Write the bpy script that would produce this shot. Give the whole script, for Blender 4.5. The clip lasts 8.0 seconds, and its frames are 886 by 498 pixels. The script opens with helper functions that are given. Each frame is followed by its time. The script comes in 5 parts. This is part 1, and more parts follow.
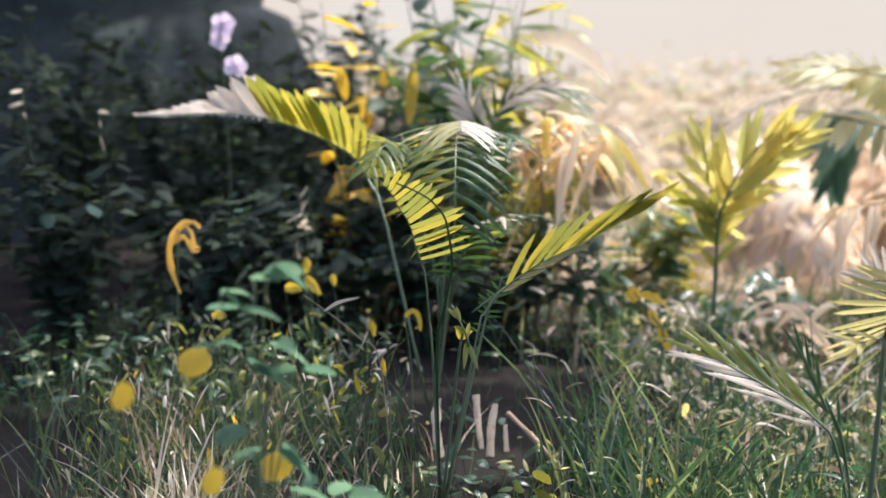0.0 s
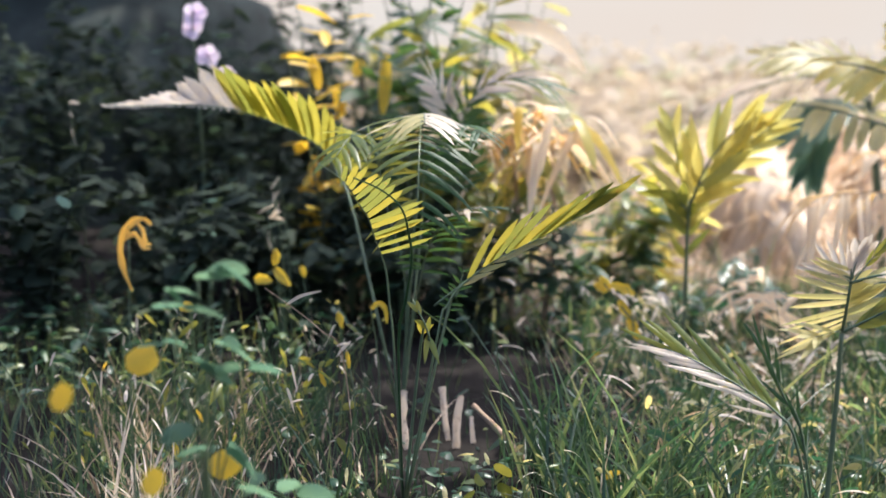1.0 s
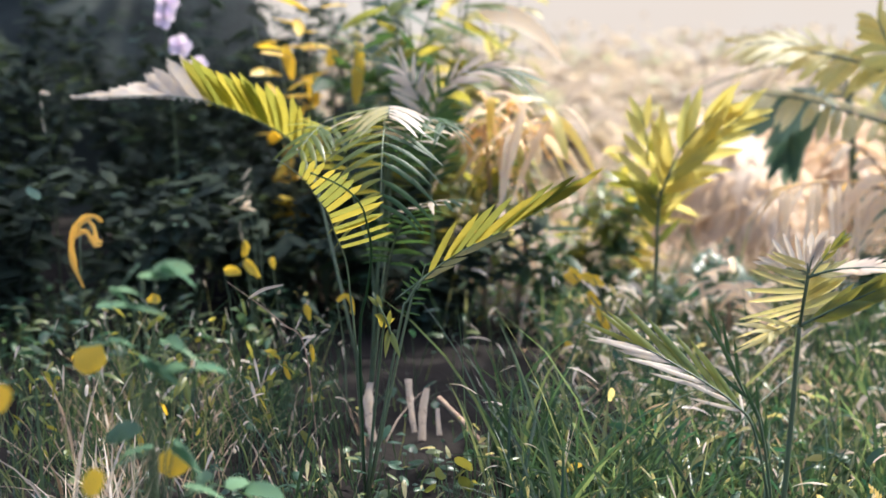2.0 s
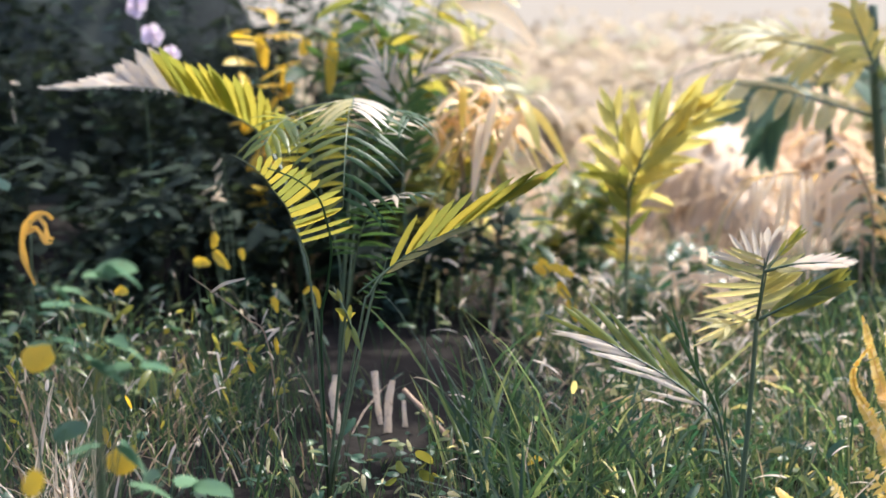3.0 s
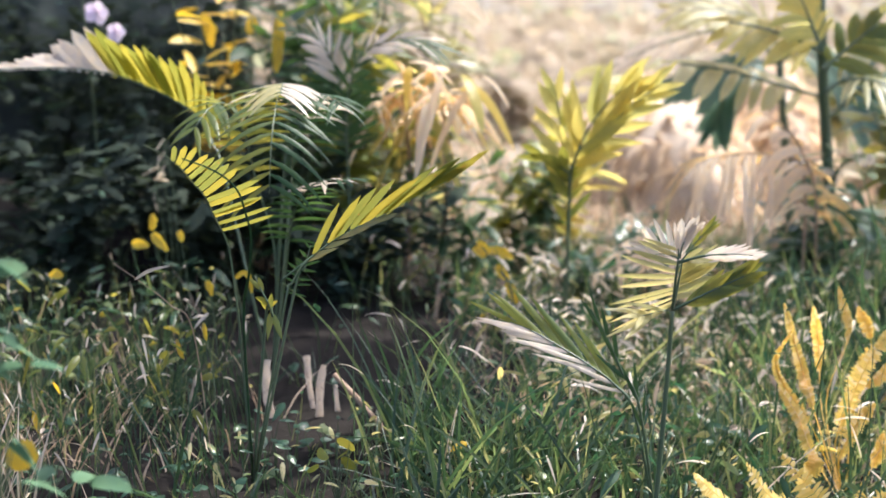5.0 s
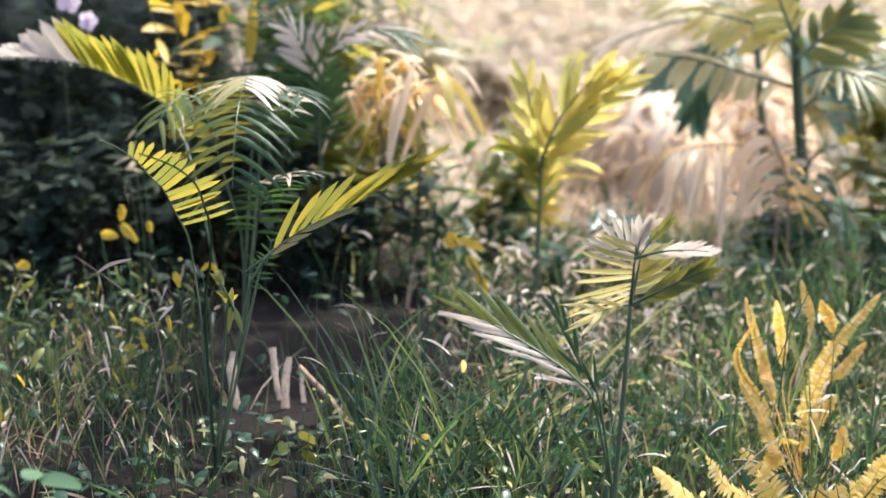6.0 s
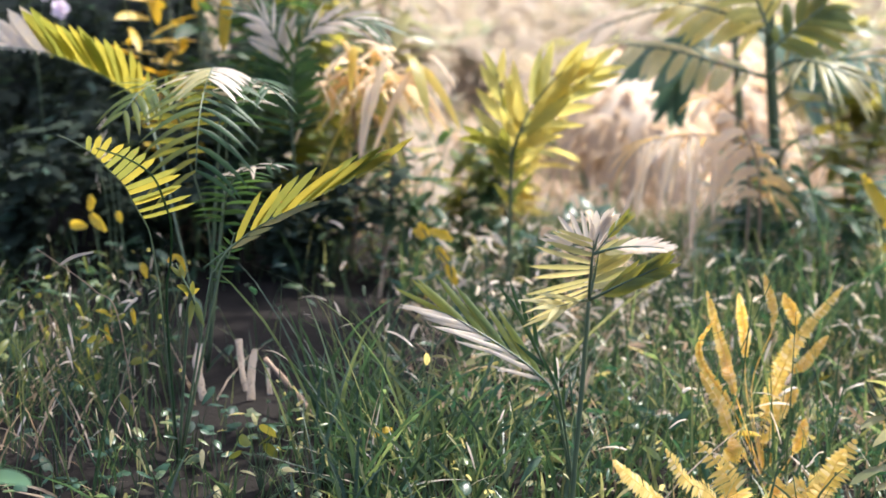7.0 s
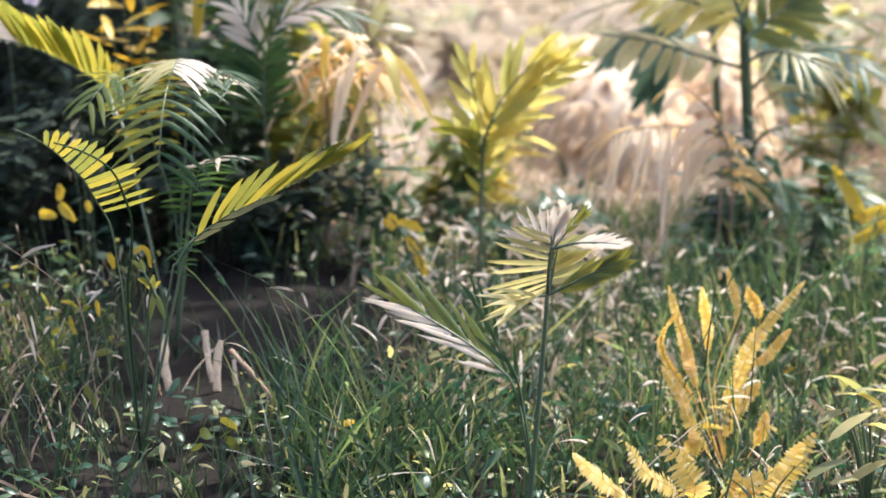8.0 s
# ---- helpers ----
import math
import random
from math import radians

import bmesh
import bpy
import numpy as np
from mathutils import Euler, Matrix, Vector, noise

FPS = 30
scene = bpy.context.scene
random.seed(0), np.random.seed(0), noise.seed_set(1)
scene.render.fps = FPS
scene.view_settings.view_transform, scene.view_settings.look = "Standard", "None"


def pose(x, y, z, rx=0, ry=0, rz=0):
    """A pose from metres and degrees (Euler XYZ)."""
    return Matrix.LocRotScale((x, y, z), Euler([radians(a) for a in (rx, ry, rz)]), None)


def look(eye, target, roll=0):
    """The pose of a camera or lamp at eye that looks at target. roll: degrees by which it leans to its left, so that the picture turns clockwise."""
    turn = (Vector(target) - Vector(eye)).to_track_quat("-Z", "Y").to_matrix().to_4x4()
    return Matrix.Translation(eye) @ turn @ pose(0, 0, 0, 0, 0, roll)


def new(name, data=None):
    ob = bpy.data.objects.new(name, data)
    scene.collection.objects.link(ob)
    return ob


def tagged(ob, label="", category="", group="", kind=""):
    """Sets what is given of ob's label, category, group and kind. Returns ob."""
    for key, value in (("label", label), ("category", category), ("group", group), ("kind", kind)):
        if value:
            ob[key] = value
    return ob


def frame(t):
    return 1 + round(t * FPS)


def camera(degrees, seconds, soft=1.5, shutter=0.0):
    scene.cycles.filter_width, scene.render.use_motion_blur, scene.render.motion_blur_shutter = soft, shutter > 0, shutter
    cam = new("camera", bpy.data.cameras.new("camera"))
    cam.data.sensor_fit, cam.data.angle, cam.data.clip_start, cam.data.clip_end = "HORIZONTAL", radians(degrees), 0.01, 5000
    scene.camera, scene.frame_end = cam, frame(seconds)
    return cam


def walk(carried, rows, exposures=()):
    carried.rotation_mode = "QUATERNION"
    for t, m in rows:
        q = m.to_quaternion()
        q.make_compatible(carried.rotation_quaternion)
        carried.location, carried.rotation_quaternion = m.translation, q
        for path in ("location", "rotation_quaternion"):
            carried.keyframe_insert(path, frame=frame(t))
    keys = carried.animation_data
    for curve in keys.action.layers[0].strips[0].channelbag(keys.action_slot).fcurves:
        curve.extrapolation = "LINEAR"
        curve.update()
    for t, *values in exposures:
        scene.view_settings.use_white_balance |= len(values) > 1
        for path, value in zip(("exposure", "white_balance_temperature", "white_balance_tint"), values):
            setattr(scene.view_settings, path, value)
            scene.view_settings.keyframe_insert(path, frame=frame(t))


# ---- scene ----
# ------------------------------------------------------------------ camera
cam = camera(40, 8.0, soft=1.6)
cam.data.dof.use_dof = True
cam.data.dof.focus_distance = 1.78
cam.data.dof.aperture_fstop = 3.0
WALK = [
    (0.0, pose(0.0000, 0.0000, 0.6749, 82.000, -0.000, 0.000)),
    (1.0, pose(0.0442, 0.0021, 0.6875, 81.300, 0.057, -0.466)),
    (2.0, pose(0.0883, 0.0033, 0.7010, 80.586, 0.060, -0.930)),
    (3.0, pose(0.1323, 0.0037, 0.7152, 79.858, 0.011, -1.390)),
    (4.0, pose(0.1761, 0.0033, 0.7303, 79.116, -0.091, -1.846)),
    (5.0, pose(0.2198, 0.0020, 0.7462, 78.361, -0.244, -2.293)),
    (6.0, pose(0.2633, -0.0002, 0.7629, 77.591, -0.450, -2.731)),
    (7.0, pose(0.3067, -0.0032, 0.7804, 76.807, -0.706, -3.157)),
    (8.0, pose(0.3500, -0.0070, 0.7988, 76.008, -1.012, -3.568)),
]
walk(cam, WALK, exposures=[(0.0, 1.23, 5850, 12), (8.0, 1.33, 5850, 12)])

# ------------------------------------------------------------------ light
SUN_EL, SUN_AZ = 65.0, 52.0      # degrees above the ground; degrees from +y towards +x
world = bpy.data.worlds.new("sky")
scene.world = world
world.use_nodes = True
wn = world.node_tree
sky = wn.nodes.new("ShaderNodeTexSky")
sky.sky_type = "NISHITA"
sky.sun_disc = False
sky.sun_elevation = radians(SUN_EL)
sky.sun_rotation = radians(SUN_AZ)
sky.dust_density, sky.air_density = 6.0, 0.7
wn.links.new(sky.outputs[0], wn.nodes["Background"].inputs[0])
wn.nodes["Background"].inputs[1].default_value = 0.15
sun = new("sun", bpy.data.lights.new("sun", "SUN"))
sun.data.energy, sun.data.angle, sun.data.color = 3.25, radians(0.6), (1.0, 0.90, 0.74)
ray = Vector((math.sin(radians(SUN_AZ)) * math.cos(radians(SUN_EL)), math.cos(radians(SUN_AZ)) * math.cos(radians(SUN_EL)), math.sin(radians(SUN_EL))))
sun.matrix_world = look(ray * 30, (0, 0, 0))


# ------------------------------------------------------------------ materials
def base_mat(name):
    m = bpy.data.materials.new(name)
    m.use_nodes = True
    return m, m.node_tree, m.node_tree.nodes["Principled BSDF"]


def mixed(nt, fac, a, b, mode="MIX"):
    n = nt.nodes.new("ShaderNodeMix")
    n.data_type, n.blend_type = "RGBA", mode
    for sock, v in ((n.inputs[0], fac), (n.inputs[6], a), (n.inputs[7], b)):
        if hasattr(v, "links"):
            nt.links.new(v, sock)
        else:
            sock.default_value = v if isinstance(v, (int, float)) else (*v, 1)
    return n.outputs[2]


def noise_tex(nt, scale, detail=4, rough=0.6, coords="Object"):
    tc, n = nt.nodes.new("ShaderNodeTexCoord"), nt.nodes.new("ShaderNodeTexNoise")
    nt.links.new(tc.outputs[coords], n.inputs["Vector"])
    n.inputs["Scale"].default_value, n.inputs["Detail"].default_value, n.inputs["Roughness"].default_value = scale, detail, rough
    return n.outputs[0]


def ramp(nt, fac, stops):
    r = nt.nodes.new("ShaderNodeValToRGB")
    els = r.color_ramp.elements
    while len(els) < len(stops):
        els.new(0.5)
    for e, (p, c) in zip(els, stops):
        e.position, e.color = p, (*c, 1) if not isinstance(c, (int, float)) else (c, c, c, 1)
    nt.links.new(fac, r.inputs[0])
    return r.outputs[0]


def bump(nt, bsdf, height, strength, distance=0.002):
    b = nt.nodes.new("ShaderNodeBump")
    b.inputs["Strength"].default_value, b.inputs["Distance"].default_value = strength, distance
    nt.links.new(height, b.inputs["Height"])
    nt.links.new(b.outputs[0], bsdf.inputs["Normal"])


def chance(nt):
    """A number of its own for each object and each loose piece."""
    oi, ge, add, fr = (nt.nodes.new(k) for k in ("ShaderNodeObjectInfo", "ShaderNodeNewGeometry", "ShaderNodeMath", "ShaderNodeMath"))
    fr.operation = "FRACT"
    nt.links.new(oi.outputs["Random"], add.inputs[0])
    nt.links.new(ge.outputs["Random Per Island"], add.inputs[1])
    nt.links.new(add.outputs[0], fr.inputs[0])
    return fr.outputs[0]


def leaf_mat(name, stops, glow, through_share=0.45, rough=0.4, fleck=(0.16, 0.10, 0.03), fleck_at=0.66, scale=60, gloss=0.6):
    """A thin leaf: gloss on the skin, light that passes through; stops are colours from piece to piece."""
    m, nt, p = base_mat(name)
    col = ramp(nt, chance(nt), stops)
    col = mixed(nt, ramp(nt, noise_tex(nt, scale, 3), [(0.35, 0.0), (0.75, 0.55)]), col, mixed(nt, 1.0, col, (1.3, 1.2, 0.9), "MULTIPLY"))
    col = mixed(nt, ramp(nt, noise_tex(nt, scale * 2.3, 4), [(fleck_at, 0.0), (fleck_at + 0.06, 0.75)]), col, fleck)
    nt.links.new(col, p.inputs["Base Color"])
    p.inputs["Roughness"].default_value = rough
    p.inputs["Specular IOR Level"].default_value = gloss
    bump(nt, p, noise_tex(nt, scale * 5, 2), 0.25, 0.001)
    tr, mx = nt.nodes.new("ShaderNodeBsdfTranslucent"), nt.nodes.new("ShaderNodeMixShader")
    nt.links.new(mixed(nt, 1.0, col, glow, "MULTIPLY"), tr.inputs[0])
    mx.inputs[0].default_value = through_share
    out = nt.nodes["Material Output"]
    nt.links.new(p.outputs[0], mx.inputs[1])
    nt.links.new(tr.outputs[0], mx.inputs[2])
    nt.links.new(mx.outputs[0], out.inputs[0])
    return m


PALM = leaf_mat("palm_leaf", [(0.0, (0.060, 0.110, 0.030)), (0.5, (0.085, 0.135, 0.028)), (1.0, (0.115, 0.155, 0.026))], (4.6, 2.75, 2.2), 0.52, 0.36, gloss=0.7)
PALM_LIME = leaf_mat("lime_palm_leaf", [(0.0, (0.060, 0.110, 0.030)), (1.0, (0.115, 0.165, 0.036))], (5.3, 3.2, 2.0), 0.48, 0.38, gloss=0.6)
TEAL = leaf_mat("blue_green_palm_leaf", [(0.0, (0.070, 0.130, 0.100)), (1.0, (0.115, 0.185, 0.135))], (1.9, 2.0, 1.7), 0.45, 0.42, gloss=0.5)
OCHRE = leaf_mat("ochre_dead_leaf", [(0.0, (0.60, 0.43, 0.17)), (1.0, (0.72, 0.58, 0.36))], (1.4, 1.25, 1.0), 0.5, 0.55)
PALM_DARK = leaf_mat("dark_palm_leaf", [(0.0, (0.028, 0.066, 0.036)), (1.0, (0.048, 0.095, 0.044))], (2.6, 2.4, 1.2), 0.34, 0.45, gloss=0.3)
PALM_YELLOW = leaf_mat("yellowing_palm_leaf", [(0.0, (0.40, 0.38, 0.11)), (1.0, (0.58, 0.47, 0.12))], (1.5, 1.55, 1.7), 0.62)
PALM_PALE = leaf_mat("pale_palm_leaf", [(0.0, (0.17, 0.20, 0.10)), (1.0, (0.38, 0.36, 0.20))], (2.2, 1.95, 1.2), 0.45, 0.40, gloss=0.7)
PALM_CREAM = leaf_mat("cream_palm_leaf", [(0.0, (0.30, 0.31, 0.15)), (1.0, (0.50, 0.47, 0.27))], (1.7, 1.55, 1.1), 0.5, 0.40, gloss=0.6)
STEM = leaf_mat("green_stem", [(0.0, (0.08, 0.125, 0.075)), (1.0, (0.13, 0.175, 0.10))], (1.0, 1.0, 0.8), 0.08, 0.35)
GRASS = leaf_mat("grass_blade", [(0.0, (0.018, 0.042, 0.028)), (0.62, (0.032, 0.066, 0.040)), (0.84, (0.085, 0.125, 0.065)), (1.0, (0.16, 0.18, 0.11))], (3.0, 2.7, 1.7), 0.42, 0.3)
STRAW = leaf_mat("dry_grass", [(0.0, (0.30, 0.23, 0.17)), (0.6, (0.44, 0.35, 0.27)), (1.0, (0.56, 0.46, 0.38))], (1.5, 1.35, 1.1), 0.35, 0.5)
# dry bleached grass; also colours palm leaflets white to imitate sun gloss
BLEACHED_AND_GLINT = leaf_mat("bleached_grass_and_glint", [(0.0, (0.56, 0.49, 0.42)), (1.0, (0.74, 0.67, 0.60))], (1.2, 1.18, 1.1), 0.45, 0.4, fleck=(0.45, 0.38, 0.28))
FAR_DRY = leaf_mat("far_dry_growth", [(0.0, (0.33, 0.28, 0.22)), (0.8, (0.42, 0.36, 0.29)), (1.0, (0.30, 0.33, 0.22))], (1.3, 1.3, 1.2), 0.4, 0.8, scale=3)
HEAP_STRAW = leaf_mat("loose_straw", [(0.0, (0.54, 0.45, 0.35)), (1.0, (0.68, 0.58, 0.47))], (1.2, 1.15, 1.05), 0.55, 0.7, fleck=(0.62, 0.48, 0.32))
HAY = leaf_mat("dead_palm_leaf", [(0.0, (0.68, 0.57, 0.45)), (0.6, (0.77, 0.67, 0.55)), (1.0, (0.83, 0.74, 0.63))], (1.25, 1.18, 1.05), 0.64, 0.6, fleck=(0.74, 0.56, 0.36))
FERN = leaf_mat("yellow_fern", [(0.0, (0.58, 0.46, 0.13)), (0.6, (0.70, 0.56, 0.20)), (1.0, (0.76, 0.66, 0.42))], (1.5, 1.4, 1.1), 0.55, 0.5)
YELLOW = leaf_mat("yellowed_leaf", [(0.0, (0.58, 0.40, 0.04)), (1.0, (0.64, 0.49, 0.06))], (1.5, 1.4, 0.9), 0.45, 0.45)
CURLED = leaf_mat("withered_leaf", [(0.0, (0.60, 0.36, 0.06)), (1.0, (0.70, 0.48, 0.16))], (1.4, 1.25, 0.9), 0.45, 0.5)
HERB = leaf_mat("herb_leaf", [(0.0, (0.026, 0.070, 0.046)), (0.65, (0.048, 0.105, 0.060)), (1.0, (0.22, 0.26, 0.12))], (1.9, 2.2, 1.6), 0.36, 0.32, gloss=0.6)
# last stop colours a few leaves bright teal to imitate glints
SHRUB = leaf_mat("dark_shrub_leaf", [(0.0, (0.034, 0.048, 0.038)), (0.95, (0.044, 0.064, 0.050)), (1.0, (0.12, 0.21, 0.18))], (1.8, 1.8, 1.1), 0.3, 0.6, gloss=0.08)
PETAL = leaf_mat("lilac_petal", [(0.0, (0.80, 0.70, 0.88)), (1.0, (0.88, 0.80, 0.93))], (1.12, 1.1, 1.1), 0.55, 0.6, fleck=(0.74, 0.62, 0.86))


def bark_mat(name, a, b, scale):
    m, nt, p = base_mat(name)
    n = noise_tex(nt, scale, 6, 0.7)
    nt.links.new(ramp(nt, n, [(0.3, a), (0.7, b)]), p.inputs["Base Color"])
    p.inputs["Roughness"].default_value = 0.85
    p.inputs["Specular IOR Level"].default_value = 0.15
    bump(nt, p, noise_tex(nt, scale * 3, 5, 0.7), 0.8, 0.006)
    return m


def soil_mat():
    """Dark soil near the plants; farther out and towards +x it turns pale."""
    m, nt, p = base_mat("soil")
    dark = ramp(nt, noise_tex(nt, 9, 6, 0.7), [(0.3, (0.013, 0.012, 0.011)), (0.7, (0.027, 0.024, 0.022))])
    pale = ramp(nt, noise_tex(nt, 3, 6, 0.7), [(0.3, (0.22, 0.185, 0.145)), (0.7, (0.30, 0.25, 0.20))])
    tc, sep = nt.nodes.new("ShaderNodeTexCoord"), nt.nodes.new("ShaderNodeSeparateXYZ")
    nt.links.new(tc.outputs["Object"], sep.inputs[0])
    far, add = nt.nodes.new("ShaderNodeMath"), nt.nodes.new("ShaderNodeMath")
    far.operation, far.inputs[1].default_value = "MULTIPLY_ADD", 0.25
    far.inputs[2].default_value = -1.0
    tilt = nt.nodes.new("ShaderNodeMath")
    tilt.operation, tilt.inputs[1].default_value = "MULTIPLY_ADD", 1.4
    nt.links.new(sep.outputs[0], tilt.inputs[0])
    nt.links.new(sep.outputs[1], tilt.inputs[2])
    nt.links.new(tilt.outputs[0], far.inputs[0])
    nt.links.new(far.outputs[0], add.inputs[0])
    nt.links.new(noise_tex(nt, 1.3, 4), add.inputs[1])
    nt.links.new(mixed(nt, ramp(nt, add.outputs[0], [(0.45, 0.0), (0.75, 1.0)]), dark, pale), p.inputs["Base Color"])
    p.inputs["Roughness"].default_value = 0.95
    p.inputs["Specular IOR Level"].default_value = 0.05
    bump(nt, p, noise_tex(nt, 27, 5, 0.7), 0.8, 0.006)
    return m


SOIL = soil_mat()
BARK = bark_mat("bark", (0.026, 0.031, 0.028), (0.060, 0.074, 0.066), 5)
THIN_STAKE = leaf_mat("dry_sheath", [(0.0, (0.56, 0.49, 0.43)), (1.0, (0.68, 0.61, 0.55))], (1.1, 1.05, 1.0), 0.5, 0.6, fleck=(0.34, 0.27, 0.22), fleck_at=0.56, scale=40)
TWIG = bark_mat("dry_twig", (0.30, 0.20, 0.14), (0.50, 0.38, 0.28), 80)
HEAP = bark_mat("straw_mound", (0.50, 0.41, 0.32), (0.60, 0.50, 0.40), 12)


# ------------------------------------------------------------------ shapes
def ground_z(x, y):
    s = np.clip((np.asarray(x, float) - 0.1) / 0.85, 0, 1)
    return -0.10 * s * s * (3 - 2 * s) + 0.012 * np.sin(3.1 * np.asarray(x) + 1.7 * np.asarray(y)) * np.sin(2.3 * np.asarray(y) - 0.6)


def unit(a):
    a = np.asarray(a, float)
    return a / np.maximum(np.linalg.norm(a, axis=-1, keepdims=True), 1e-9)


def strips(base, way, bend, side, length, width, seg=5, fold=0.25, belly=0.6, tip=0.9):
    """Blades, leaflets or leaves: from base along way, bent by bend, as wide as width across side, folded along the middle."""
    base, way, bend, side = (np.atleast_2d(np.asarray(a, float)) for a in (base, way, bend, side))
    n = len(base)
    length, width = np.broadcast_to(np.asarray(length, float), (n,)), np.broadcast_to(np.asarray(width, float), (n,))
    s = np.linspace(0, 1, seg + 1)
    mid = base[:, None] + length[:, None, None] * (way[:, None] * s[None, :, None] + bend[:, None] * (s**2)[None, :, None])
    along = unit(way[:, None] + 2 * bend[:, None] * s[None, :, None])
    across = unit(side[:, None] - along * (side[:, None] * along).sum(-1, keepdims=True))
    up = np.cross(across, along)
    prof = np.maximum((s + 0.04) ** belly * (1.0 - s) ** tip, 0.0)
    prof = prof / prof.max()
    prof[-1] = 0.03
    half = 0.5 * width[:, None, None] * prof[None, :, None]
    left, right = mid - across * half + up * half * fold, mid + across * half + up * half * fold
    verts = np.stack([left, mid, right], 2).reshape(-1, 3)
    k = np.arange(seg)
    quad = np.concatenate([np.stack([3 * k + o, 3 * k + o + 1, 3 * k + o + 4, 3 * k + o + 3], 1) for o in (0, 1)])
    faces = (np.arange(n)[:, None, None] * 3 * (seg + 1) + quad[None]).reshape(-1, 4)
    return verts, faces


def join(*pieces):
    vs, fs, n = [], [], 0
    for v, f in pieces:
        vs.append(v)
        fs.extend((np.asarray(f) + n).tolist())
        n += len(v)
    return np.concatenate(vs), fs


def mesh_of(name, vf, smooth=True):
    v, f = vf
    me = bpy.data.meshes.new(name)
    me.from_pydata([tuple(p) for p in np.asarray(v).tolist()], [], [tuple(q) for q in (f.tolist() if hasattr(f, "tolist") else f)])
    if smooth:
        me.shade_smooth()
    return me


def part(name, vf, material, parent, label="", smooth=True):
    """One mesh under a thing or a part; the vertices are in the space of the thing's base."""
    ob = new(name, mesh_of(name, vf, smooth))
    ob.data.materials.append(material)
    ob.parent = parent
    return tagged(ob, label)


def thing(name, place, label, category, group="", kind=""):
    ob = new(name)
    ob.empty_display_size = 0.05
    ob.location = place
    return tagged(ob, label, category, group, kind)


def curve(points, n):
    """A smooth line through the points, n places on it."""
    p = np.asarray(points, float)
    p = np.concatenate([[2 * p[0] - p[1]], p, [2 * p[-1] - p[-2]]])
    out = []
    for u in np.linspace(0, len(p) - 3 - 1e-6, n):
        i, t = int(u), u - int(u)
        a, b, c, d = p[i:i + 4]
        out.append(0.5 * (2 * b + (c - a) * t + (2 * a - 5 * b + 4 * c - d) * t**2 + (3 * b - a - 3 * c + d) * t**3))
    return np.array(out)


def tube(points, r0, r1, n=14, sides=6, wobble=0.0):
    c = curve(points, n)
    tan = unit(np.gradient(c, axis=0))
    ref = np.array([0.3, 1.0, 0.1]) if abs(tan[0][1]) < 0.8 else np.array([1.0, 0.1, 0.2])
    a = unit(np.cross(tan, ref))
    b = np.cross(tan, a)
    r = np.linspace(r0, r1, n) * (1 + wobble * np.array([noise.noise((i * 0.7, r0 * 90, 0.3)) for i in range(n)]))
    th = np.arange(sides) * 2 * np.pi / sides
    ring = a[:, None] * np.cos(th)[None, :, None] + b[:, None] * np.sin(th)[None, :, None]
    v = (c[:, None] + ring * r[:, None, None]).reshape(-1, 3)
    f = [(i * sides + j, i * sides + (j + 1) % sides, (i + 1) * sides + (j + 1) % sides, (i + 1) * sides + j) for i in range(n - 1) for j in range(sides)]
    v = np.concatenate([v, c[:1], c[-1:]])
    f += [(len(v) - 2, (j + 1) % sides, j, j) for j in range(sides)] + [(len(v) - 1, (n - 1) * sides + j, (n - 1) * sides + (j + 1) % sides, (n - 1) * sides + j) for j in range(sides)]
    return v, [tuple(dict.fromkeys(q)) for q in f]


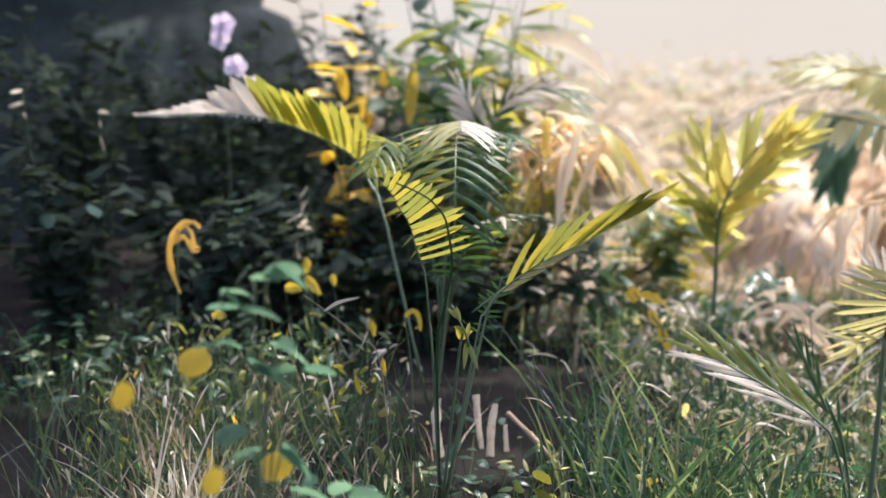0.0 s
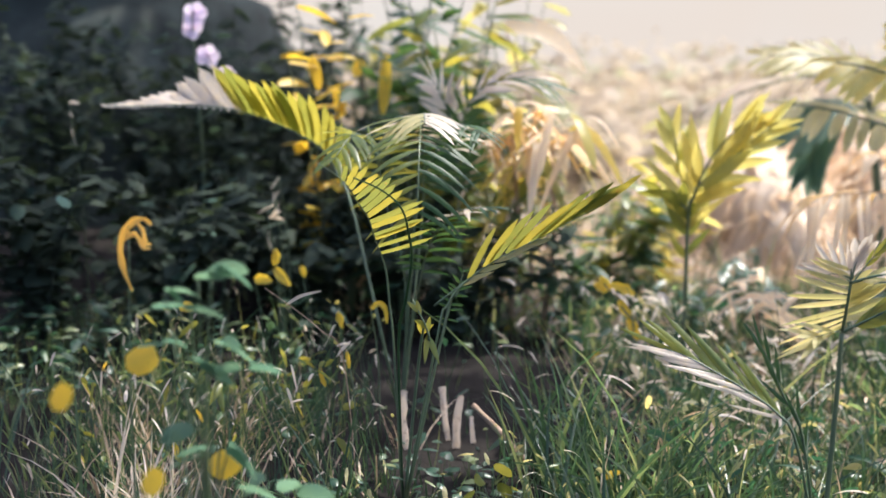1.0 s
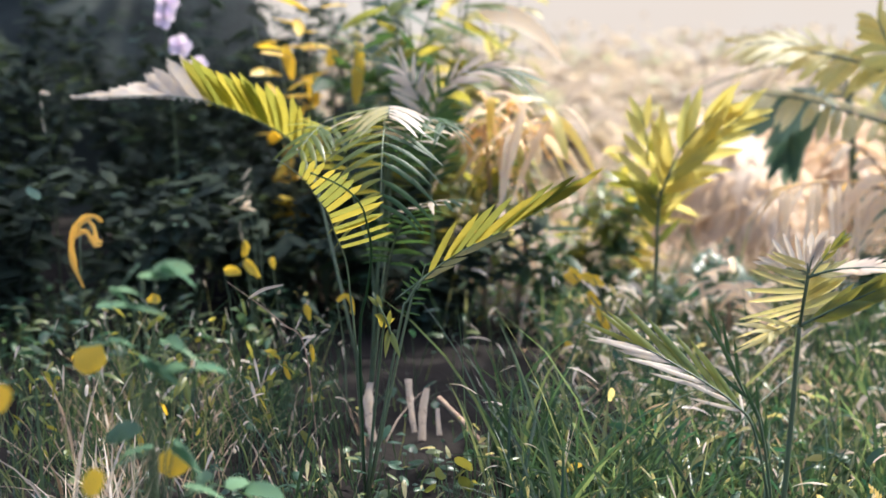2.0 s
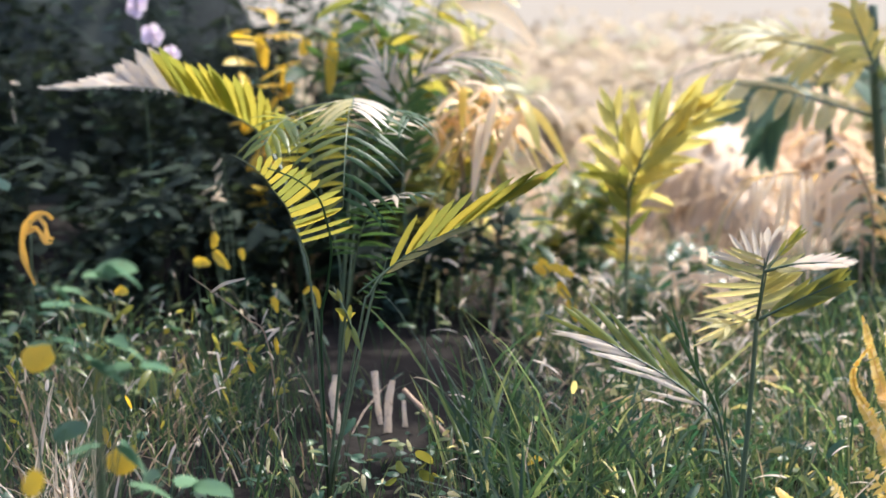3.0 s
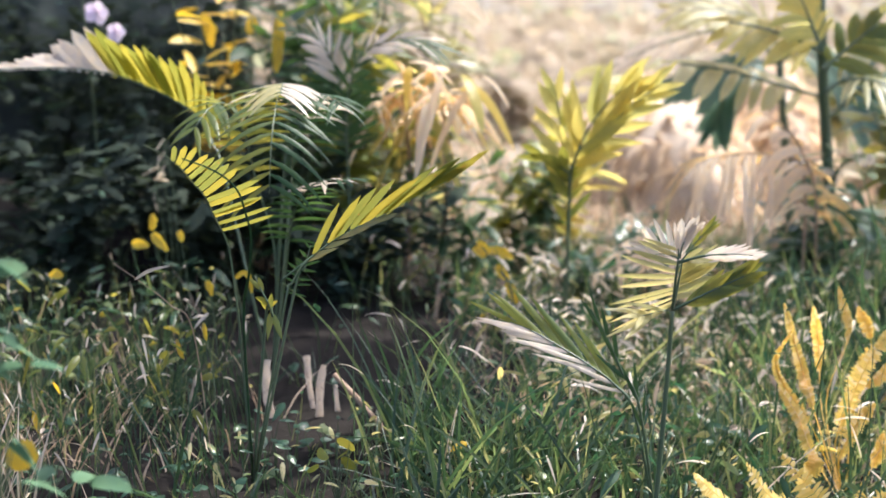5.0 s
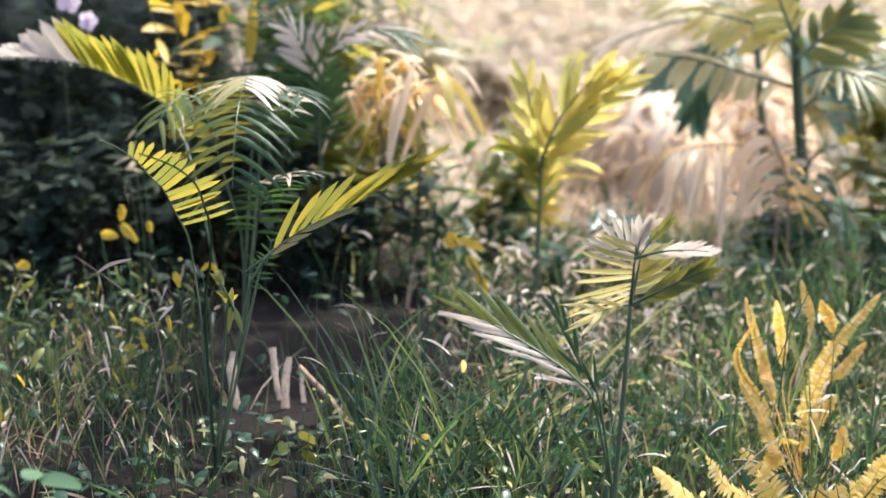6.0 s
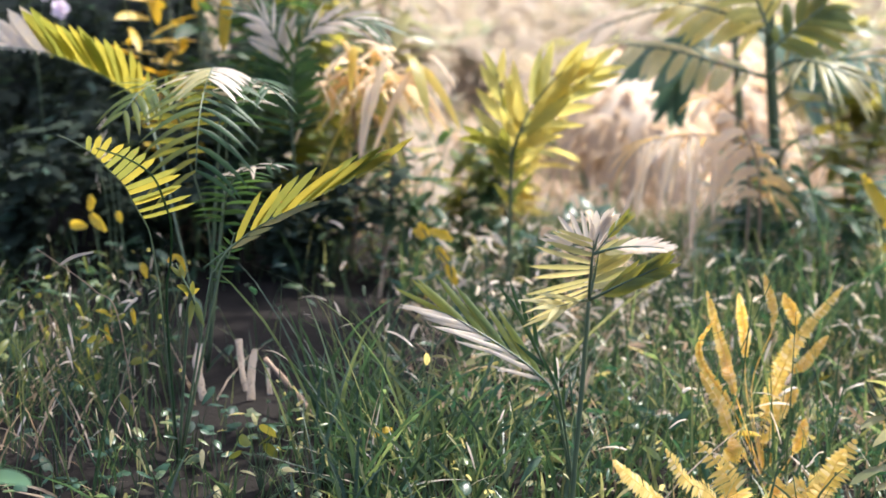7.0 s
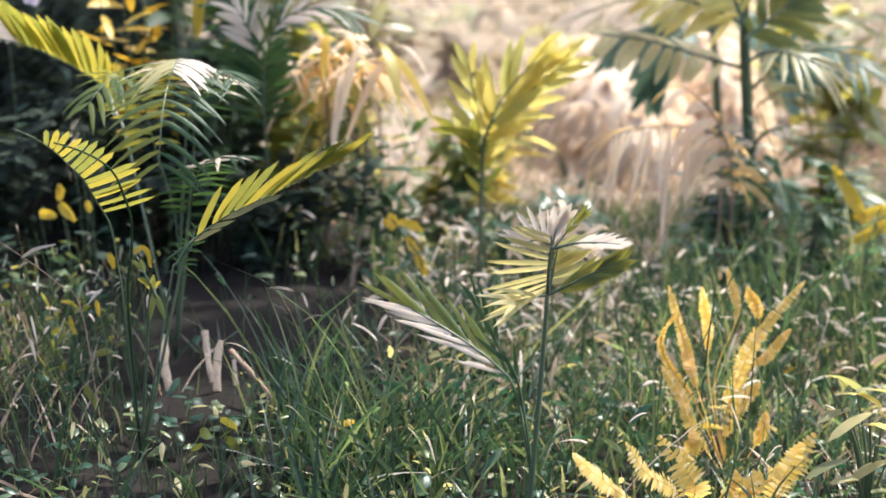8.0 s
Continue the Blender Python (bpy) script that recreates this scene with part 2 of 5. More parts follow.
def frond(plant, points, face, count=16, length=0.12, width=0.014, bare=0.25, angle=(62, 28), sag=0.25, lift=0.1, r=0.0026,
          left=1.0, right=1.0, mat=None, stalk=None, rng=None, name="frond", tip_length=0.45, sides=(-1, 1), belly=0.6, tip=0.9, fold=0.35, upto=1.0, face_tip=None, glint_mat=None, white=(0.74, 1.01), root=0.62, wide=(1.0, 1.0), slim=0.0, wild=1.0):
    """A feather frond on a rachis through the points; face is the way its upper side looks. bare: the share of the
    stalk with no leaflets. white: the span whose leaflets are coloured pale to imitate sun gloss.
    """
    rng = rng or np.random.RandomState(len(bpy.data.objects))
    mat, stalk = mat or PALM, stalk or STEM
    mats = mat if isinstance(mat, tuple) else (mat, mat)
    o = np.array(plant.location)
    pts = np.asarray(points, float) - o
    rachis = part(name, tube(pts, r, r * 0.3, 22, 6), stalk, plant)
    c = curve(pts, 200)
    tan = unit(np.gradient(c, axis=0))
    step = np.r_[0, np.cumsum(np.linalg.norm(np.diff(c, axis=0), axis=1))]
    step /= step[-1]
    got = []
    for k in range(count):
        s = bare + (upto - bare) * (k + 0.5) / count
        for sd in sides:
            u = s + rng.uniform(-0.3, 0.3) * (1 - bare) / count
            i = int(np.clip(np.searchsorted(step, u), 0, 199))
            t, p = tan[i], c[i]
            w = np.clip((s - 0.66) / 0.14, 0, 1)
            top = np.asarray(face, float) if face_tip is None else (1 - w) * np.asarray(face, float) + w * np.asarray(face_tip, float)
            up = unit(top - t * np.dot(top, t))
            across = np.cross(t, up) * sd
            q = (u - bare) / (upto - bare)
            a = radians(angle[0] + (angle[1] - angle[0]) * q + wild * rng.uniform(-5, 5))
            way = unit(t * math.cos(a) + across * math.sin(a) + up * (lift + rng.uniform(-0.06, 0.06)))
            ln = length * (left if sd < 0 else right) * (root + (1.52 - root) * q - (1.52 - tip_length) * q**2.2) * rng.uniform(1 - 0.1 * wild, 1 + 0.08 * wild)
            wd = width * wide[sd > 0] * (0.8 + 0.4 * math.sin(math.pi * min(max(q, 0), 1))) * (1 - slim * q**2) * rng.uniform(0.9, 1.1)
            bend = np.array([0, 0, -sag * rng.uniform(0.7, 1.3)]) + t * 0.12 + (wild - 1) * rng.normal(0, 0.06, 3)
            got.append((strips(p, way, bend, unit(np.cross(up, way)), ln, wd, 5, fold, belly, tip), glint_mat if glint_mat and white[0] < s + 0.03 * rng.uniform(-1, 1) < white[1] else mats[sd > 0]))
    for vf, m in got:
        part("leaflet", vf, m, rachis)
    return rachis


def ribbon(points, width, n=30, rough=0.35, seed=0.0, ends=(0.12, 0.92)):
    """A crumpled band along a line, broad side to the open ground in front."""
    c = curve(points, n)
    tan = unit(np.gradient(c, axis=0))
    across = unit(np.cross(tan, np.tile([0.15, -1.0, 0.2], (n, 1))))
    up = np.cross(across, tan)
    k = np.linspace(0, 1, n)
    half = 0.5 * width * (np.sin(np.pi * (ends[0] + (ends[1] - ends[0]) * k)) ** 0.8 * (1 + rough * np.array([noise.noise((q * 7, seed, 0.4)) for q in k])))[:, None]
    curl = np.array([0.5 * noise.noise((q * 4, seed, 7.1)) for q in k])[:, None]
    v = np.stack([c - across * half + up * half * (0.4 + curl), c, c + across * half + up * half * (0.4 - curl)], 1).reshape(-1, 3)
    f = [(3 * i + o, 3 * i + o + 1, 3 * i + o + 4, 3 * i + o + 3) for i in range(n - 1) for o in (0, 1)]
    return v, f


def flat_leaf(base, way, side, length, width, bend=(0, 0, -0.2), seg=7, fold=0.2, belly=0.55, tip=0.6):
    return strips(base, unit(way), np.asarray(bend, float), unit(side), length, width, seg, fold, belly, tip)


# ------------------------------------------------------------------ the ground
def build_ground():
    xs = np.unique(np.concatenate([np.linspace(-1.6, 2.6, 85), np.geomspace(2.6, 400, 22), -np.geomspace(1.6, 400, 22)]))
    ys = np.unique(np.concatenate([np.linspace(0.4, 5, 80), np.geomspace(5, 400, 22), 0.4 - np.geomspace(0.1, 400, 14)]))
    gx, gy = np.meshgrid(xs, ys)
    z = ground_z(gx, gy)
    z += np.array([0.02 * noise.noise((a * 6, b * 6, 0)) for a, b in zip(gx.ravel(), gy.ravel())]).reshape(z.shape) - 0.008
    v = np.stack([gx, gy, z], -1).reshape(-1, 3)
    w = len(xs)
    f = [(j * w + i, j * w + i + 1, (j + 1) * w + i + 1, (j + 1) * w + i) for j in range(len(ys) - 1) for i in range(w - 1)]
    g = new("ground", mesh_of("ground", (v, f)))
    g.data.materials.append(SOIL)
    tagged(g, "soil under grass and herbs, paler farther out and to the right", "ground", kind="structure")


def build_backdrop():
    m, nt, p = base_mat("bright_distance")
    # cream emission stands in for the glare of the hazy distance
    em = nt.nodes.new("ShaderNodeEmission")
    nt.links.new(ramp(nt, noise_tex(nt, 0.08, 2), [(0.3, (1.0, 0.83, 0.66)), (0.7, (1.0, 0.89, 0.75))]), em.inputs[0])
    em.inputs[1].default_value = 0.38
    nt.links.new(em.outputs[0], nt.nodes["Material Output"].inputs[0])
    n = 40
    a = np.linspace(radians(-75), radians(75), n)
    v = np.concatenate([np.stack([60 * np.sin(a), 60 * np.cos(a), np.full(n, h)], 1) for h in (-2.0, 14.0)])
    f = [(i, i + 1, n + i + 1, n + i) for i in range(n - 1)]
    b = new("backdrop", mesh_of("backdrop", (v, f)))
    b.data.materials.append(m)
    tagged(b, "glowing backdrop standing in for sunlit pale haze far off", "backdrop", kind="structure")


def scatter(rng, n, x0, x1, y0, y1):
    x, y = rng.uniform(x0, x1, n), rng.uniform(y0, y1, n)
    return x, y


def grass_patch(name, label, mat, seed, tufts, per, box, height, width, lean=0.55, keep=None, droop=0.35, seg=5, spread=0.03):
    rng = np.random.RandomState(seed)
    x, y = scatter(rng, tufts, *box)
    if keep is not None:
        k = keep(x, y, rng)
        x, y = x[k], y[k]
    n = len(x) * per
    cx, cy = np.repeat(x, per), np.repeat(y, per)
    bx, by = cx + rng.normal(0, spread, n), cy + rng.normal(0, spread, n)
    base = np.stack([bx, by, ground_z(bx, by) - 0.012], 1)
    th = rng.uniform(0, 2 * np.pi, n)
    le = np.abs(rng.normal(0, lean, n))
    way = unit(np.stack([np.cos(th) * le, np.sin(th) * le, np.ones(n)], 1))
    out = np.stack([np.cos(th), np.sin(th), np.zeros(n)], 1)
    dr = rng.uniform(0.1, 1.0, n)[:, None] * droop
    bend = out * dr * 1.2 + np.array([0, 0, -1.0]) * dr
    ps = rng.uniform(0, 2 * np.pi, n)
    side = np.stack([np.cos(ps), np.sin(ps), np.zeros(n)], 1)
    ln = height * rng.lognormal(0, 0.32, n)
    vf = strips(base, way, bend, side, ln, width * rng.uniform(0.6, 1.4, n), seg, 0.3, 0.25, 0.8)
    ob = new(name, mesh_of(name, vf))
    ob.data.materials.append(mat)
    return tagged(ob, label, "grass", kind="stuff")


def shade_edge(x, y):
    """How far inside the open, sunny ground a place lies."""
    return x - (-0.05 + 0.32 * (y - 1.8))


def open_soil(x, y):
    """Small over the bare soil round the stakes."""
    return np.where(np.hypot((x - 0.15) / 0.33, (y - 2.40) / 0.62) < 1, 0.14, 1.0) * np.where(np.hypot((x + 0.25) / 0.35, (y - 2.75) / 0.45) < 1, 0.35, 1.0) * np.where(np.hypot((x + 0.04) / 0.3, (y - 1.86) / 0.26) < 1, 0.22, 1.0) * np.where(np.hypot((x - 0.18) / 0.1, (y - 1.98) / 0.16) < 1, 0.2, 1.0)


def build_far_growth():
    """Dry growth along the far edge of the field."""
    r = np.random.RandomState(81)
    n = 8000
    y = r.uniform(9, 34, n)
    x = r.uniform(-0.3, 0.75, n) * y
    z = r.uniform(0, 1, n) ** 1.3 * (0.38 + 0.45 * np.array([noise.noise((a * 0.9, 0, 3)) for a in x])) * y / 11
    th = r.uniform(0, 2 * np.pi, n)
    way = unit(np.stack([np.cos(th), np.sin(th), r.uniform(0, 1.5, n)], 1))
    ln = r.uniform(0.15, 0.4, n)
    ob = new("far_growth", mesh_of("far_growth", strips(np.stack([x, y, z - 0.1], 1), way, np.tile([0, 0, -0.4], (n, 1)), unit(r.normal(0, 1, (n, 3))), ln, ln * 0.4, 3, 0.2)))
    ob.data.materials.append(FAR_DRY)
    tagged(ob, "pale dry growth along the far edge of the field", "plants", kind="stuff")


def build_grass():
    grass_patch("grass", "fine short grass tips catching the sun", GRASS, 23, 85, 8, (-0.62, 0.05, 1.75, 2.6), 0.11, 0.0036, lean=0.5, seg=3, keep=lambda x, y, r: r.uniform(0, 1, len(x)) < open_soil(x, y))
    grass_patch("dry_grass", "fine short dry grass tips", STRAW, 25, 90, 4, (-0.6, 0.05, 1.75, 2.5), 0.12, 0.0034, lean=0.35, seg=3, keep=lambda x, y, r: r.uniform(0, 1, len(x)) < open_soil(x, y))
    grass_patch("grass", "green grass blades growing in loose tufts", GRASS, 3, 1500, 9, (-0.9, 2.3, 1.45, 4.2), 0.13, 0.0055,
                keep=lambda x, y, r: r.uniform(0, 1, len(x)) < np.where(shade_edge(x, y) > 0, 0.9, 0.09) * open_soil(x, y))
    grass_patch("grass", "tall green grass stalks standing between the palms", GRASS, 5, 230, 5, (-0.7, 2.0, 1.7, 3.6), 0.22, 0.005, lean=0.3, droop=0.2, keep=lambda x, y, r: r.uniform(0, 1, len(x)) < np.where(shade_edge(x, y) > 0, 1.0, 0.22) * open_soil(x, y))
    grass_patch("grass", "low thin grass on the open ground behind", GRASS, 7, 700, 7, (-1.2, 4.5, 3.4, 9.0), 0.09, 0.009, seg=3)
    grass_patch("dry_grass", "low dry grass on the open ground behind", STRAW, 8, 700, 7, (-0.2, 4.5, 3.4, 9.0), 0.10, 0.009, seg=3)
    grass_patch("grass", "bright green grass clump beside the bare soil", GRASS, 9, 26, 9, (0.20, 0.50, 1.72, 1.98), 0.20, 0.0062, lean=0.4)
    grass_patch("grass", "short grass on the ground before the palms", GRASS, 35, 1700, 6, (-2.2, 2.4, -1.6, 1.2), 0.08, 0.006, seg=3, spread=0.05)
    grass_patch("grass", "thin green stalks standing among yellow ferns", GRASS, 31, 16, 3, (0.86, 1.1, 1.82, 2.0), 0.26, 0.005, lean=0.15, droop=0.1)
    grass_patch("grass", "tall green weeds below the dead leaves", GRASS, 33, 110, 5, (0.95, 1.75, 2.25, 2.95), 0.24, 0.007, lean=0.3, droop=0.25)
    grass_patch("dry_grass", "pale dry grass stalks tangled in the green", STRAW, 11, 300, 5, (-0.5, 2.2, 1.7, 4.2), 0.12, 0.0042, lean=0.9, keep=lambda x, y, r: r.uniform(0, 1, len(x)) < np.where(shade_edge(x, y) > 0, 1.0, 0.4) * open_soil(x, y))
    grass_patch("dry_grass", "tuft of bleached dry grass stalks", BLEACHED_AND_GLINT, 13, 5, 9, (-0.45, -0.37, 1.66, 1.74), 0.15, 0.0036, lean=0.3)
    grass_patch("dry_grass", "straw-coloured dry litter in sunlight", STRAW, 17, 480, 5, (0.75, 3.0, 2.5, 5.5), 0.12, 0.008, lean=1.3)


def build_litter():
    """Small fallen and standing leaves that fill the ground between the grass."""
    for seed, n, mat, box, lab, nm, up in ((71, 1200, STRAW, (0.35, 2.4, 1.95, 3.4), "fallen dry leaves, pale pinkish brown", "leaf_litter", 0.14), (72, 3200, HERB, (0.2, 2.4, 1.75, 3.4), "small dark green ground leaves", "ground_herbs", 0.13),
                                       (73, 800, BLEACHED_AND_GLINT, (0.45, 1.5, 2.3, 3.2), "upright pale dry leaf tips in sun", "leaf_litter", 0.2), (74, 36, YELLOW, (-0.7, 2.0, 1.7, 3.2), "tiny yellow fallen leaves", "leaf_litter", 0.12),
                                       (75, 900, PALM_PALE, (0.3, 2.2, 1.8, 3.2), "pale sunlit small leaves among grass", "ground_herbs", 0.15)):
        rng = np.random.RandomState(seed)
        x, y = scatter(rng, n, *box)
        k = rng.uniform(0, 1, n) < open_soil(x, y)
        x, y = x[k], y[k]
        n = len(x)
        th = rng.uniform(0, 2 * np.pi, n)
        way = unit(np.stack([np.cos(th), np.sin(th), rng.normal(0.8, 0.8, n)], 1))
        side = unit(rng.normal(0, 1, (n, 3)))
        ln = rng.uniform(0.025, 0.065, n)
        z = ground_z(x, y) + rng.uniform(0, 1, n) ** 1.5 * up
        ob = new(nm, mesh_of(nm, strips(np.stack([x, y, z], 1), way, np.tile([0, 0, -0.3], (n, 1)), side, ln, ln * rng.uniform(0.08, 0.22, n), 4, 0.25, 0.5, 0.7)))
        ob.data.materials.append(mat)
        tagged(ob, lab, "litter" if nm == "leaf_litter" else "herbs", kind="stuff")


def build_strands():
    # the white of these strands is blade gloss put into the colour
    grass_patch("dry_grass", "pale grass strands lying across the green, coloured as white glints", BLEACHED_AND_GLINT, 19, 70, 3, (-0.1, 2.0, 1.6, 2.7), 0.13, 0.004, lean=1.3, spread=0.05, keep=lambda x, y, r: r.uniform(0, 1, len(x)) < open_soil(x, y) ** 3)


def herb_patch(label, mat, seed, n, box, tall, size, broad, keep=None, steep=0.0):
    """Small leaves, each on a thin stem of its own."""
    rng = np.random.RandomState(seed)
    x, y = scatter(rng, n, *box)
    if keep is not None:
        k = rng.uniform(0, 1, n) < keep(x, y)
        x, y = x[k], y[k]
        n = len(x)
    h = rng.uniform(*tall, n)
    th = rng.uniform(0, 2 * np.pi, n)
    way = unit(np.stack([np.cos(th), np.sin(th), rng.normal(0.3, 0.35 + steep, n)], 1))
    side = unit(np.stack([-np.sin(th), np.cos(th), rng.normal(0, 0.3 + steep, n)], 1))
    ln = rng.uniform(*size, n)
    leaves = strips(np.stack([x, y, ground_z(x, y) + h], 1), way, np.tile([0, 0, -0.45], (n, 1)), side, ln, ln * rng.uniform(*broad, n), 5, 0.45, 0.5, 0.8)
    foot = np.stack([x + rng.normal(0, 0.3, n) * h, y + rng.normal(0, 0.3, n) * h, ground_z(x, y) - 0.02], 1)
    top = np.stack([x, y, ground_z(x, y) + h], 1)
    stems = strips(foot, unit(top - foot), np.zeros((n, 3)), np.tile([1.0, 0, 0], (n, 1)), np.linalg.norm(top - foot, axis=1) * 1.05, 0.002, 2, 0.2, 0.05, 0.05)
    ob = new("ground_herbs", mesh_of("ground_herbs", join(leaves, stems)))
    ob.data.materials.append(mat)
    ob.data.materials.append(GRASS)
    whose = np.zeros(len(ob.data.polygons), int)
    whose[len(leaves[1]):] = 1
    ob.data.polygons.foreach_set("material_index", whose)
    tagged(ob, label, "herbs", kind="stuff")


def build_herbs():
    herb_patch("low round-leaved green herbs covering the soil", HERB, 21, 1000, (-0.5, 1.5, 1.5, 2.3), (0.01, 0.06), (0.014, 0.036), (0.35, 0.75),
               lambda x, y: np.where(np.hypot((x - 0.2) / 0.5, (y - 1.75) / 0.25) < 1, 1.0, 0.35))
    herb_patch("dark green herbs at the foot of the shrubs", HERB, 22, 1100, (-1.0, 0.25, 2.3, 3.1), (0.02, 0.15), (0.02, 0.055), (0.2, 0.5), lambda x, y: open_soil(x, y))
    # pale tip colour imitates grass tips glinting in the sun
    herb_patch("pale tips on thin grass stalks, coloured as sun glints", BLEACHED_AND_GLINT, 24, 230, (-0.62, -0.05, 1.75, 2.5), (0.04, 0.22), (0.010, 0.034), (0.08, 0.20), steep=1.2)
    herb_patch("tiny yellow leaves on thin stalks", PALM_YELLOW, 26, 18, (-0.62, 0.0, 1.8, 2.5), (0.06, 0.24), (0.007, 0.016), (0.4, 0.9), steep=1.5)
    herb_patch("pale sunlit leaf tips among low herbs", PALM_CREAM, 30, 190, (-0.1, 0.95, 1.52, 1.95), (0.01, 0.10), (0.012, 0.034), (0.12, 0.35), steep=1.0)
    # short strands, white to imitate glint strokes on the blades
    herb_patch("short grass strands resting on the green, coloured as white glints", BLEACHED_AND_GLINT, 32, 150, (0.15, 2.0, 1.65, 2.9), (0.04, 0.20), (0.035, 0.075), (0.07, 0.13), steep=0.2)
    herb_patch("green sunlit herbs among the grass", PALM, 28, 160, (-0.62, -0.1, 1.85, 2.5), (0.03, 0.20), (0.02, 0.045), (0.15, 0.4), steep=0.8)


# ------------------------------------------------------------------ palms
def base_at(x, y):
    return (x, y, float(ground_z(x, y)) - 0.01)


def build_palms():
    r = np.random.RandomState(2)
    b = base_at(-0.004, 1.82)
    p = thing("palm_seedling", b, "young feather palm with green-yellow sunlit fronds standing in grass", "palm", "young palms")
    left = [(-0.016, 1.8, 0.265), (-0.021, 1.8, 0.317), (-0.025, 1.79, 0.37), (-0.03, 1.78, 0.399), (-0.041, 1.75, 0.436), (-0.048, 1.72, 0.469), (-0.062, 1.69, 0.496), (-0.071, 1.66, 0.519), (-0.091, 1.63, 0.543), (-0.109, 1.61, 0.556)]
    frond(p, [b] + left, (0.10, -0.9, -0.4), 14, 0.058, 0.0094, bare=0.635, angle=(100, 46), sag=0.03, lift=0.0, sides=(1,), belly=0.10, tip=0.10, fold=0.2, tip_length=0.40, root=1.45, upto=0.93, r=0.0020, rng=r)
    right = [(0.053, 1.82, 0.29), (0.063, 1.82, 0.317), (0.08, 1.82, 0.346), (0.112, 1.82, 0.374), (0.155, 1.82, 0.401), (0.202, 1.83, 0.422), (0.25, 1.85, 0.445), (0.294, 1.86, 0.466), (0.322, 1.87, 0.48)]
    frond(p, [b] + right, (-0.1, -0.75, -0.6), 13, 0.110, 0.0135, bare=0.60, angle=(33, 10), tip_length=0.55, root=0.80, sag=0.01, lift=0.0, sides=(-1,), belly=0.25, tip=0.32, fold=0.2, r=0.0021, rng=r)
    frond(p, [(0.045, 1.83, 0.32), right[3], right[4], right[5]], (0.1, -0.7, 0.5), 7, 0.055, 0.007, bare=0.2, angle=(22, 12), tip_length=0.6, sag=0.03, sides=(1,), r=0.0016, mat=PALM_PALE, rng=r)
    # dark second stem; its upper run stands in for shadow on the sunlit frond
    spear = [(-0.009, 1.8, 0.265), (0.003, 1.78, 0.339), (0.013, 1.74, 0.406), (0.009, 1.71, 0.449), (0.002, 1.69, 0.482), (-0.014, 1.67, 0.505), (-0.037, 1.65, 0.522), (-0.063, 1.63, 0.535)]
    part("spear", tube(np.array([b] + spear) - np.array(b), 0.0024, 0.0012, 26, 6), PALM_DARK, p, "dark green stem, its upper part standing in for a shadow line")
    young = [(0.027, 1.79, 0.284), (0.038, 1.77, 0.279), (0.033, 1.76, 0.302), (0.024, 1.76, 0.322), (0.013, 1.77, 0.343)]
    frond(p, [b] + young, (0.2, -0.8, 0.5), 4, 0.040, 0.008, bare=0.66, angle=(30, 15), rng=r, name="young_frond")
    low = [(0.066, 1.85, 0.305), (0.08, 1.85, 0.332), (0.086, 1.85, 0.354), (0.091, 1.85, 0.372)]
    frond(p, [b] + low, (0.2, -0.7, 0.6), 8, 0.030, 0.004, bare=0.75, angle=(75, 50), rng=r, name="young_frond", mat=PALM_DARK)

    b = base_at(-0.02, 2.3)
    p = thing("palm_seedling", b, "arching young palm with drooping dark green leaflets, white gloss in their colour", "palm", "young palms")
    # lime and dark sides paint lit and unlit leaflets; white paints sun gloss
    frond(p, [b] + [(0.009, 2.3, 0.254), (0.024, 2.33, 0.414), (0.026, 2.26, 0.544), (0.024, 2.15, 0.594), (0.022, 2.05, 0.561), (0.020, 1.99, 0.511), (0.018, 1.96, 0.435)], (0, -0.25, 0.95), 20, 0.125, 0.0094, glint_mat=BLEACHED_AND_GLINT, white=(0.66, 0.72), face_tip=(0, -1, -0.25), bare=0.50, angle=(84, 66), sag=0.30, lift=0.05, tip_length=0.62, mat=(PALM_DARK, PALM_LIME), rng=r)
    frond(p, [b] + [(-0.008, 2.3, 0.254), (-0.042, 2.3, 0.408), (-0.062, 2.28, 0.51), (-0.086, 2.24, 0.556), (-0.108, 2.19, 0.552), (-0.13, 2.14, 0.52)], (-0.2, -0.6, 0.8), 13, 0.10, 0.012, bare=0.6, angle=(72, 40), sag=0.45, mat=PALM_LIME, rng=r)
    top = [(0.019, 2.3, 0.518), (0.023, 2.28, 0.562), (0.027, 2.2, 0.593), (0.029, 2.12, 0.6), (0.03, 2.06, 0.587)]
    # white crown leaflets: gloss put into the colour
    frond(p, [b] + top, (0, -0.3, 0.95), 13, 0.078, 0.0125, bare=0.72, angle=(74, 55), sag=0.5, lift=0.05, mat=(BLEACHED_AND_GLINT, PALM_CREAM), root=1.0, tip_length=0.8, belly=0.4, tip=0.5, rng=r)
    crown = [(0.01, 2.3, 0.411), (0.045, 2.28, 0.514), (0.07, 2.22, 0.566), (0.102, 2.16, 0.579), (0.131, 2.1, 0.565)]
    # white spans here and on the next frond imitate gloss by colour
    frond(p, [b] + crown, (0.1, -0.1, 1), 12, 0.105, 0.009, bare=0.62, angle=(72, 40), sag=0.5, mat=PALM_DARK, glint_mat=BLEACHED_AND_GLINT, white=(0.70, 0.82), rng=r)
    frond(p, [b] + [(0.008, 2.3, 0.21), (0.037, 2.2, 0.359), (0.082, 2.1, 0.43), (0.146, 2.05, 0.446)], (0.1, -0.2, 1), 14, 0.09, 0.010, bare=0.5, angle=(80, 40), sag=0.4, mat=PALM_DARK, glint_mat=BLEACHED_AND_GLINT, white=(0.80, 0.93), rng=r)
